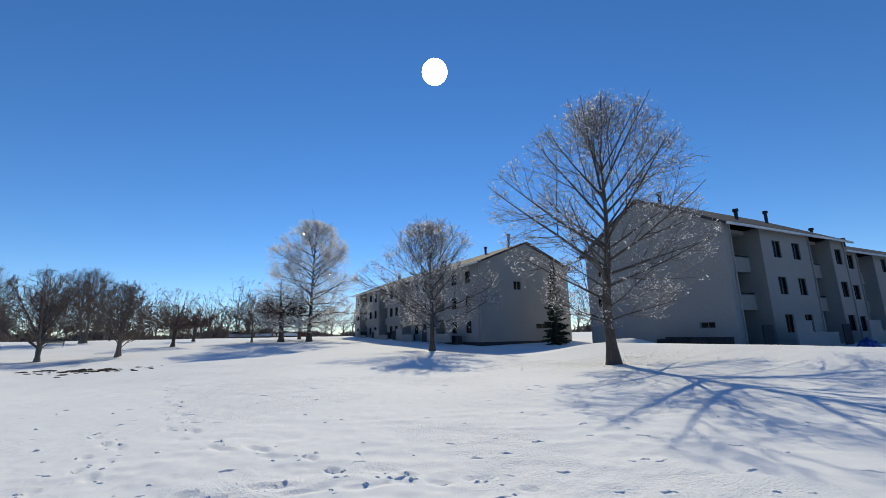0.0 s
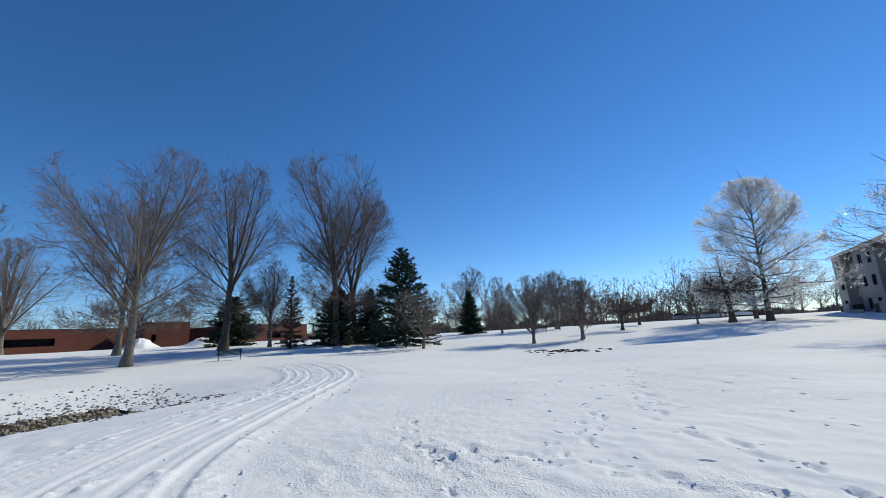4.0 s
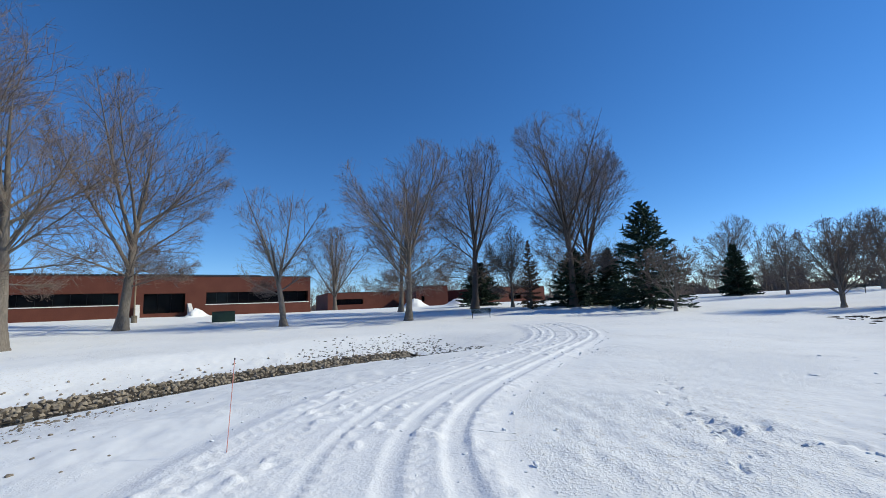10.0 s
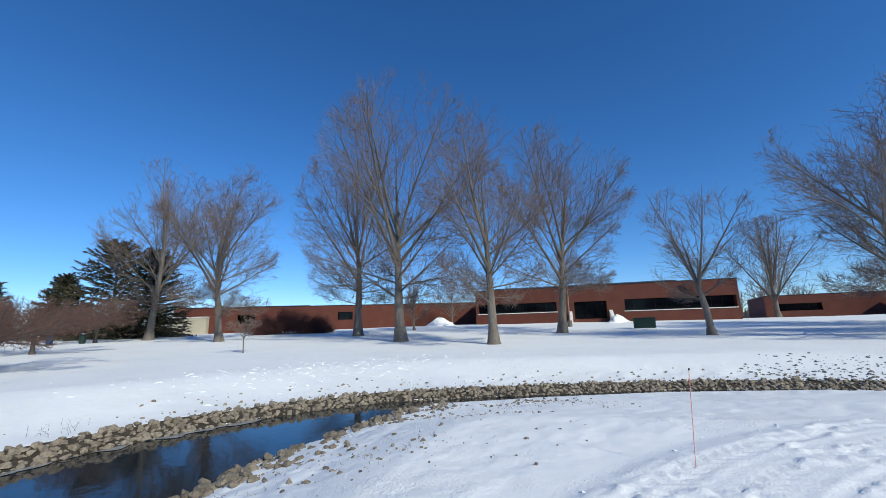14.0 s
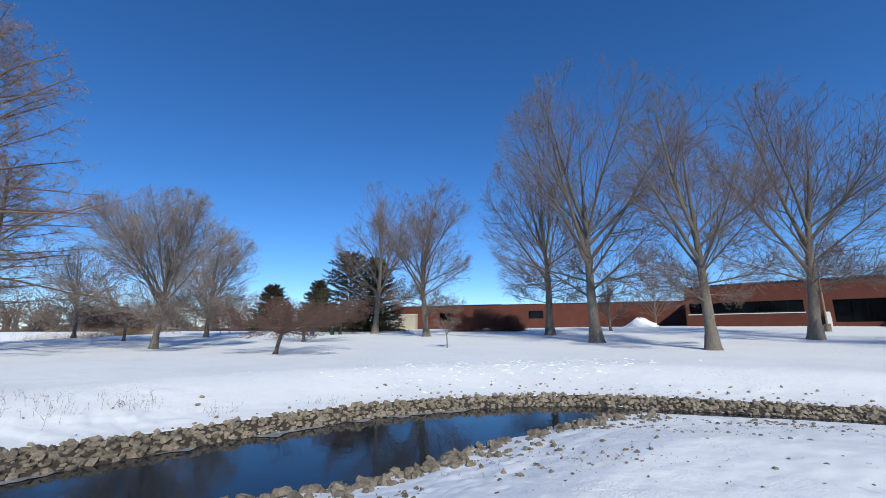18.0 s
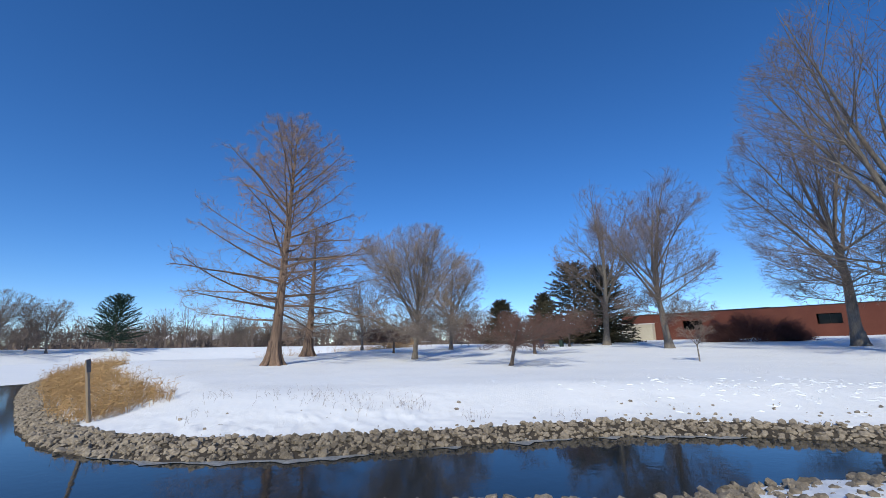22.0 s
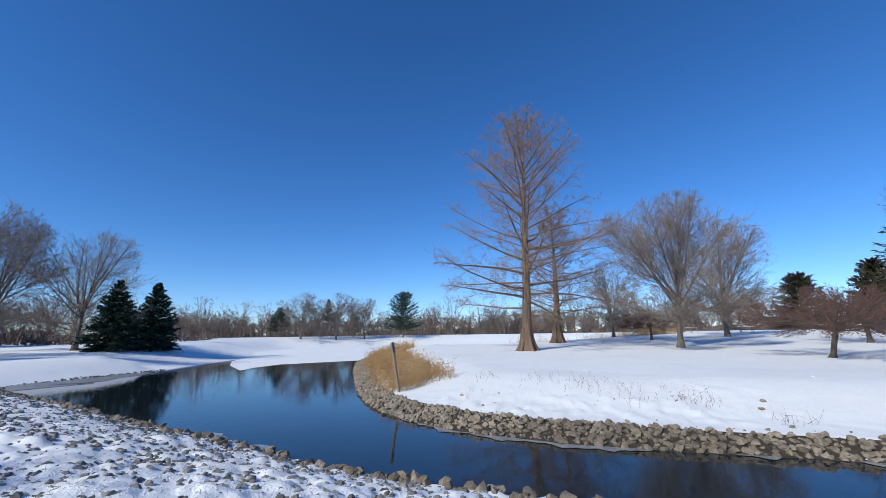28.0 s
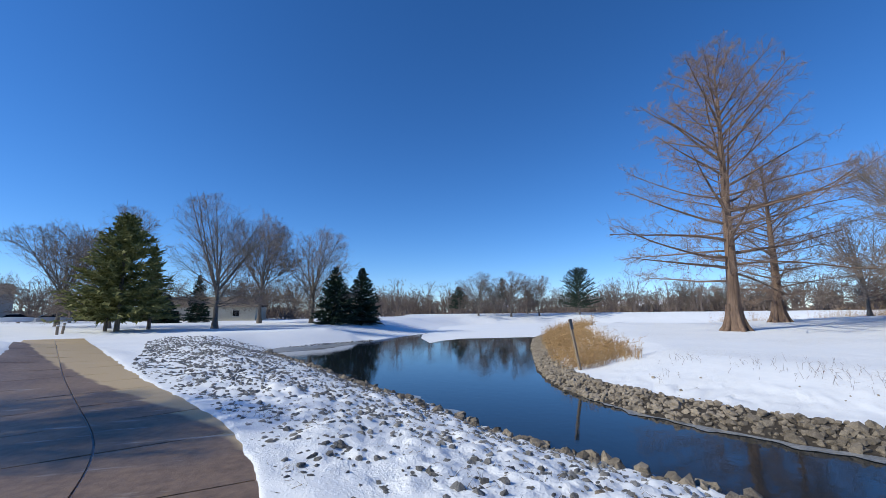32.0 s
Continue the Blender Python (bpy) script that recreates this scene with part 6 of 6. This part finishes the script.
g_grass = np.random.default_rng(77)
tuft = np.array([6.8, 21.9]) + g_grass.normal(0, 1, (1500, 2)) * (1.9, 1.3)
tuft = np.c_[tuft, ground(*tuft.T) - 0.02]
blades = Shape().spikes(tuft, tuft + np.c_[g_grass.normal(0, 0.05, (1500, 2)), g_grass.uniform(0.03, 0.10, 1500)], 0.006)
tagged(new("grass", blades.mesh("grass", REED, False)), "short bleached grass poking through thin snow under the maple", "grass", kind="stuff")

# ---- loose things ----
def bench(x, y, turn, label):
    root = thing("park_bench", label, "bench", (x, y, float(ground(x, y))), turn)
    for k in range(4):
        part("seat_slat", Shape().box((-0.95, -0.22 + 0.115 * k, 0.43), (0.95, -0.12 + 0.115 * k, 0.465)), GREEN_PAINT, root)
    for k in range(4):
        part("back_slat", Shape().box((-0.95, 0.25 + 0.012 * k, 0.52 + 0.105 * k), (0.95, 0.285 + 0.012 * k, 0.60 + 0.105 * k)), GREEN_PAINT, root)
    for sx in (-0.85, 0.85):
        end = Shape().box((sx - 0.03, -0.25, 0), (sx + 0.03, -0.19, 0.66)).box((sx - 0.03, 0.24, 0), (sx + 0.03, 0.31, 0.95))
        end.box((sx - 0.03, -0.19, 0.38), (sx + 0.03, 0.24, 0.43)).box((sx - 0.04, -0.27, 0.64), (sx + 0.04, 0.24, 0.68))
        part("end_frame", end, METAL, root)
    return root


bench(-41.1, 5.5, 262, "dark green slatted park bench with iron ends on the snow")
bench(-44.1, 47.3, 222, "dark slatted park bench standing far off on the snow")


def utility_box(x, y, turn):
    root = thing("utility_box", "dark green steel utility cabinet standing on the snow", "utility box", (x, y, float(ground(x, y))), turn)
    part("pad", Shape().box((-1.25, -0.65, -0.2), (1.25, 0.65, 0.06)), PAINT_WHITE, root)
    body = part("cabinet", Shape().box((-1.15, -0.55, 0.06), (1.15, 0.55, 1.2)), GREEN_PAINT, root)
    for a, b in ((-1.1, -0.02), (0.02, 1.1)):
        door = part("door", Shape().box((a, -0.575, 0.12), (b, -0.552, 1.12)), GREEN_PAINT, body)
    part("lid", Shape().box((-1.2, -0.62, 1.2), (1.2, 0.6, 1.25)), GREEN_PAINT, root)


utility_box(-48.9, -22.9, 295)


DULL_STEEL = material("dull_grey_steel", (0.10, 0.105, 0.11), (0.17, 0.17, 0.175), 0.6, 3, 20, metal=0.3)


def post_with_sign(x, y):
    root = thing("sign_post", "leaning weathered wooden post with a small grey sign plate", "sign post", (x, y, float(ground(x, y)) - 0.1))
    root.matrix_basis = Matrix.Translation((x, y, float(ground(x, y)) - 0.1)) @ Matrix.Rotation(radians(-9), 4, Vector((0.83, -0.56, 0))) @ Matrix.Rotation(radians(100), 4, "Z")
    part("post", Shape().box((-0.045, -0.045, -0.3), (0.045, 0.045, 2.2)), WOOD, root)
    part("sign_plate", Shape().box((-0.08, 0.048, 1.78), (0.08, 0.062, 2.22)), DULL_STEEL, root, "small grey sign plate")
    part("bolt", Shape().box((-0.015, 0.062, 1.98), (0.015, 0.07, 2.01)), METAL, root)


post_with_sign(16.0, -10.9)

PINK = material("orange_pink_fibreglass", (0.72, 0.26, 0.20), (0.80, 0.36, 0.30), 0.5, 2, 20)
stake = thing("snow_stake", "thin orange-pink snow marker stake leaning in the snow", "marker stake", (-5.7, -2.3, float(ground(-5.7, -2.3))))
stake.rotation_euler = (radians(-2), radians(-4), 0)
part("rod", Shape().tubes(np.array([[(0, 0, -0.2), (0, 0, 0.5), (0, 0, 1.1)]]), np.full((1, 3), 0.0045), 6), PINK, stake)
part("tip_cap", Shape().tubes(np.array([[(0, 0, 1.1), (0, 0, 1.12), (0, 0, 1.125)]]), np.array([[0.009, 0.009, 0.002]]), 6), METAL, stake)


def lamp_post(x, y, h):
    root = thing("street_lamp", "thin weathered lamp post on a round concrete footing", "street lamp", (x, y, float(ground(x, y))))
    part("footing", Shape().tubes(np.array([[(0, 0, -0.3), (0, 0, 0.8), (0, 0, 0.81)]]), np.array([[0.3, 0.3, 0.02]]), 12), STONE, root)
    part("pole", Shape().tubes(np.array([[(0, 0, 0.8), (0, 0, h * 0.6), (0, 0, h)]]), np.array([[0.09, 0.075, 0.06]]), 8), WOOD, root)
    part("lamp_head", Shape().box((-0.35, -0.2, h), (0.35, 0.2, h + 0.18)), METAL, root)


lamp_post(-49.5, -33.2, 6.8)


def litter_bin(x, y, colour, label):
    root = thing("litter_bin", label, "litter bin", (x, y, float(ground(x, y)) - 0.05))
    ring = np.array([[(0, 0, 0), (0, 0, 0.06), (0, 0, 0.5), (0, 0, 0.95)]])
    part("barrel", Shape().tubes(ring, np.array([[0.27, 0.30, 0.31, 0.30]]), 14), colour, root, shade=True)
    part("lid", Shape().tubes(np.array([[(0, 0, 0.94), (0, 0, 0.98), (0, 0, 1.08), (0, 0, 1.10)]]), np.array([[0.33, 0.33, 0.2, 0.01]]), 14), METAL, root)
    part("snow_cap", Shape().tubes(np.array([[(0, 0, 1.09), (0, 0, 1.14), (0, 0, 1.17)]]), np.array([[0.22, 0.17, 0.01]]), 12), ICE_SNOW, root)


BLUE = material("blue_plastic", (0.02, 0.06, 0.14), (0.03, 0.08, 0.18), 0.5, 2, 20)
litter_bin(3.9, -63.8, BLUE, "dark blue litter barrel with a lid on the snow")
litter_bin(1.1, -62.3, GREEN_PAINT, "dark green litter barrel with a lid on the snow")


def picnic_table(x, y, turn):
    root = thing("picnic_table", "snow-topped wooden picnic table under the trees", "picnic table", (x, y, float(ground(x, y))), turn, "picnic tables")
    for k in range(4):
        part("top_plank", Shape().box((-0.9, -0.36 + 0.185 * k, 0.72), (0.9, -0.19 + 0.185 * k, 0.76)), WOOD, root)
    part("snow_layer", Shape().box((-0.88, -0.34, 0.763), (0.88, 0.36, 0.83)), ICE_SNOW, root)
    for y0 in (-0.85, 0.6):
        part("seat_plank", Shape().box((-0.9, y0, 0.42), (0.9, y0 + 0.25, 0.46)), WOOD, root)
    for sx in (-0.65, 0.65):
        leg = Shape()
        for a in (-1, 1):
            leg.tubes(np.array([[(sx, a * 0.7, 0.0), (sx, a * 0.2, 0.72)]]), np.full((1, 2), 0.045), 4)
        leg.box((sx - 0.03, -0.85, 0.37), (sx + 0.03, 0.85, 0.42))
        part("leg_frame", leg, WOOD, root)


for x, y, turn in ((17.5, -72, 20), (24, -70, 70), (6, -69, 10), (10, -75, 40)):
    picnic_table(x, y, turn)


def bollard(x, y, h, label, lean=0.0):
    root = thing("bollard", label, "bollard", (x, y, float(ground(x, y)) - 0.05))
    root.rotation_euler = (0, radians(lean), 0)
    part("post", Shape().tubes(np.array([[(0, 0, 0), (0, 0, h), (0, 0, h + 0.04)]]), np.array([[0.10, 0.10, 0.05]]), 10), WOOD, root)
    part("band", Shape().tubes(np.array([[(0, 0, h - 0.2), (0, 0, h - 0.1)]]), np.full((1, 2), 0.106), 10), PAINT_WHITE, root)


bollard(43.8, 20.1, 0.95, "short wooden bollard in the snow")
bollard(45.0, 20.3, 0.95, "leaning wooden bollard in the snow", 12)


def hedge(x, y, long, deep, tall, turn, seed):
    """A clipped bare hedge of dense reddish stems."""
    g = np.random.default_rng(seed)
    root = thing("hedge", "broad bare hedge of dense dark red-brown stems", "hedge", (x, y, 0), turn)
    n = 5200
    p = np.stack([g.uniform(-long / 2, long / 2, n), g.uniform(-deep / 2, deep / 2, n)], 1)
    z0 = float(ground(x, y)) - 0.1
    dome = np.clip(1 - np.abs(p[:, 0] / (long / 2)) ** 3, 0, 1) ** 0.5 * np.clip(1.15 - np.abs(p[:, 1] / (deep / 2)) ** 2 * 0.5, 0, 1)
    top = tall * dome * (0.78 + 0.5 * noise(p[:, 0], p[:, 1], 1.3, 3)) * g.uniform(0.3, 1.08, n) + 0.25
    tips = np.c_[p * 1.10 + g.normal(0, 0.3, (n, 2)), z0 + top]
    base = np.c_[p * 0.75, z0 + np.maximum(0, top - g.uniform(0.6, 1.6, n))]
    mid = base + (tips - base) * 0.5
    part("thicket", Shape().spikes(base, tips, 0.013).slivers(g, mid, tips + g.normal(0, 0.4, (n, 3)) * (1, 1, 0.6), 0.018), HEDGE, root)


HEDGE = material("dark_red_stems", (0.07, 0.03, 0.026), (0.14, 0.065, 0.055), 0.85, 0.6, 5)
hedge(-22.1, -61.5, 10.9, 3.0, 3.4, 152, 61)


def car(x, y, turn, paint, label):
    root = thing("parked_car", label, "car", (x, y, float(ground(x, y))), turn)
    prof = np.array([(-2.2, 0.3), (-2.25, 0.75), (-1.9, 0.95), (-1.2, 1.0), (0.7, 0.98), (1.9, 0.85), (2.2, 0.65), (2.2, 0.3)])
    cab = np.array([(-1.9, 0.95), (-1.35, 1.42), (0.0, 1.46), (0.95, 0.97)])

    def loft(pr, half, inset):
        n = len(pr)
        v = np.concatenate([np.c_[pr[:, 0], np.full(n, -half), pr[:, 1]], np.c_[pr[:, 0], np.full(n, half), pr[:, 1]]])
        if inset:
            v[pr.shape[0] * 0 + np.r_[1, 2, n + 1, n + 2], 1] *= 1 - inset
        k = np.arange(n)
        sh = Shape().add(v, np.stack([k, (k + 1) % n, n + (k + 1) % n, n + k], 1))
        fan = [(0, i + 1, i) for i in range(1, n - 1)] + [(n, n + i, n + i + 1) for i in range(1, n - 1)]
        return sh.add(v, (), fan)

    part("body", loft(prof, 0.88, 0), paint, root)
    part("cabin_glass", loft(cab, 0.80, 0.15), DARK_GLASS, root)
    part("roof", Shape().box((-1.3, -0.66, 1.43), (0.0, 0.66, 1.50)), paint, root)
    for wx in (-1.4, 1.4):
        for wy in (-0.8, 0.8):
            ring = np.array([[(wx, wy - 0.1, 0.32), (wx, wy + 0.1, 0.32)]])
            part("wheel", Shape().tubes(ring, np.full((1, 2), 0.32), 14), METAL, root)


WHITE_CAR = material("white_car_paint", (0.70, 0.71, 0.72), (0.74, 0.75, 0.76), 0.3, 1, 10, spec=0.5)
GREY_CAR = material("grey_car_paint", (0.25, 0.27, 0.29), (0.30, 0.31, 0.33), 0.3, 1, 10, spec=0.5)
DARK_CAR = material("dark_car_paint", (0.02, 0.022, 0.028), (0.03, 0.033, 0.04), 0.3, 1, 10, spec=0.5)
car(-45.5, 93, 24, GREY_CAR, "grey saloon car parked at the edge of the park")
car(-42.0, 98, 20, WHITE_CAR, "white saloon car parked at the edge of the park")
car(-37.5, 99.5, 18, WHITE_CAR, "white estate car parked beside another")


def house(x, y, turn, long, deep, tall, wall_mat, label, roof_mat=None):
    root = thing("house", label, "house", (x, y, float(ground(x, y)) - 0.2), turn)
    holes = [(long * k - 0.7, long * k + 0.7, 1.0, 2.3) for k in (0.2, 0.5, 0.8)]
    front = part("wall", pierced(long, 0, tall, holes, 0.25), wall_mat, root)
    for h in holes:
        window(front, *h, y=0.05)
    part("wall", Shape().box((0, 0.25, 0), (0.25, deep, tall)).box((long - 0.25, 0.25, 0), (long, deep, tall)).box((0.25, deep - 0.25, 0), (long - 0.25, deep, tall)), wall_mat, root)
    v = [(-0.4, -0.5, tall - 0.1), (long + 0.4, -0.5, tall - 0.1), (long + 0.4, deep / 2, tall + deep * 0.25), (-0.4, deep / 2, tall + deep * 0.25), (long + 0.4, deep + 0.5, tall - 0.1), (-0.4, deep + 0.5, tall - 0.1)]
    part("roof", Shape().add(v, [(0, 1, 2, 3), (3, 2, 4, 5)], ()), roof_mat or ICE_SNOW, root, "" if roof_mat else "snow-covered roof")
    return root


CREAM = material("cream_siding", (0.40, 0.36, 0.28), (0.50, 0.46, 0.37), 0.8, 0.5, 8)
TAN_ROOF = material("tan_shingles", (0.16, 0.125, 0.09), (0.26, 0.21, 0.155), 0.9, 0.6, 9, 0.01, 8)
house(98, 30, 262, 19, 9, 3.0, CREAM, "long low beige house with a tan roof behind the trees", TAN_ROOF)
for a, r, k in ((-131, 205, 0), (-134, 215, 20), (-137, 200, -10), (-140, 210, 15), (-143.5, 205, 5), (-116, 190, 10)):
    hx, hy = -math.sin(radians(a)) * r, math.cos(radians(a)) * r
    house(hx, hy, a + 180 + k, 12, 8, 3.2, (CREAM, SIDING)[k % 2], "far house with a snowy roof across the pond")

for a, r, k in ((-61.0, 118, 10), (-57.5, 128, -15)):
    house(-math.sin(radians(a)) * r, math.cos(radians(a)) * r, a + 180 + k, 13, 8, 5.0, SIDING, "grey two-storey house beyond the street", TAN_ROOF)
for a, r, paint, label in ((-62.3, 92, WHITE_CAR, "white saloon car parked along the far street"), (-64.8, 90, GREY_CAR, "grey saloon car parked along the far street"), (-67.2, 93, DARK_CAR, "dark saloon car parked along the far street")):
    car(-math.sin(radians(a)) * r, math.cos(radians(a)) * r, a + 8, paint, label)
evergreen("pine_tree", -math.sin(radians(250.4)) * 132, math.cos(radians(250.4)) * 132, 8.5, 8.0, 171, "dark pine in the woodland across the pond", NEEDLE, BARK, 0.2, 60, 0.6)
evergreen("pine_tree", -math.sin(radians(244.5)) * 135, math.cos(radians(244.5)) * 135, 11.5, 6.0, 172, "tall dark pine in the woodland across the pond", NEEDLE, BARK, 0.4, 50, 0.6)

bush_bits = ((10.9, 42.8, 8.5, 2.6, "dark narrow evergreen between the apartment buildings"), (38.5, 44, 3.2, 2.2, "small dark evergreen beside the apartments"))
for i, (x, y, h, w, label) in enumerate(bush_bits):
    evergreen("arborvitae", x, y, h, w, 300 + i, label, NEEDLE, None, 0.02, 90)


def mound(name, x, y, rx, ry, h, seed, label):
    """A heap of ploughed snow."""
    g = np.random.default_rng(seed)
    n, m = 28, 9
    a = np.arange(n) * 2 * np.pi / n
    v = []
    for k in range(m):
        t = k / (m - 1)
        wob = 1 + 0.10 * np.sin(a * 3 + 1) + 0.08 * g.normal(0, 1, n)
        X, Y = x + np.cos(a) * rx * (1 - t) * wob, y + np.sin(a) * ry * (1 - t) * wob
        v.append(np.stack([X, Y, ground(X, Y) - 0.05 + h * smooth(np.full(n, t)) + 0.06 * h * g.normal(0, 1, n) * (t > 0)], 1))
    q = [(r * n + i, r * n + (i + 1) % n, (r + 1) * n + (i + 1) % n, (r + 1) * n + i) for r in range(m - 1) for i in range(n)]
    return tagged(new(name, Shape().add(np.concatenate(v), q).mesh(name, SNOW, True)), label, "snow heap")


mound("snow_mound", -46, -57, 3.6, 2.2, 1.5, 71, "heap of ploughed snow beside the offices")
mound("snow_mound", -62, -33, 3.0, 1.5, 1.2, 72, "snow-covered shrubs by the office entrance")
mound("snow_mound", -82, -2, 6, 3, 1.6, 73, "long heap of ploughed snow near the offices")
mound("snow_mound", -76, 6, 5, 3, 1.2, 74, "low heap of ploughed snow near the offices")
mound("snow_mound", 13.5, 31.5, 4.0, 1.6, 0.7, 75, "drift of snow against the apartments")

# dark sods that show through the snow on the lawn
clods = thing("turf_patch", "dark torn turf showing through the snow", "turf patch", (0, 0, 0), kind="structure")
g_clod = np.random.default_rng(81)
TURF = stone_kinds(6, 8, material("dark_wet_turf", (0.018, 0.013, 0.008), (0.07, 0.05, 0.03), 0.9, 3, 20, 0.02, 14))
for k in range(90):
    x, y = -23 + g_clod.normal(0, 1.7), 27.3 + g_clod.normal(0, 0.8)
    s_ = 0.10 + 0.32 * g_clod.random() ** 2
    ob = new("clod", TURF[k % 6])
    ob.parent = clods
    ob.matrix_basis = pose(x, y, float(ground(x, y)) + 0.02, 0, 0, g_clod.uniform(-30, 30)) @ Matrix.Diagonal((s_ * 2.4, s_, s_ * 0.5, 1))

cream = thing("annex_block", "pale cream block at the end of the brick wing", "annex", (-10.5, -91, 2.8), 147.3)
part("body", Shape().box((0.5, -1.2, -1.2), (6.3, -0.01, 2.2)), CREAM, cream)
part("roof_cap", Shape().box((0.4, -1.3, 2.2), (6.4, -0.01, 2.32)), PAINT_WHITE, cream)
for x0 in (15.6, 21.8):
    side = thing("entrance_wing_wall", "sloping pale wing wall beside the office entrance", "wing wall", (-51, -53, 2.7), 124.8)
    part("wall", Shape().add([(x0, -2.4, -0.6), (x0 + 0.5, -2.4, -0.6), (x0 + 0.5, -0.01, -0.6), (x0, -0.01, -0.6), (x0, -2.4, 0.3), (x0 + 0.5, -2.4, 0.3), (x0 + 0.5, -0.01, 1.3), (x0, -0.01, 1.3)], [(3, 2, 1, 0), (4, 5, 6, 7), (0, 1, 5, 4), (1, 2, 6, 5), (2, 3, 7, 6), (3, 0, 4, 7)]), PAINT_WHITE, side)
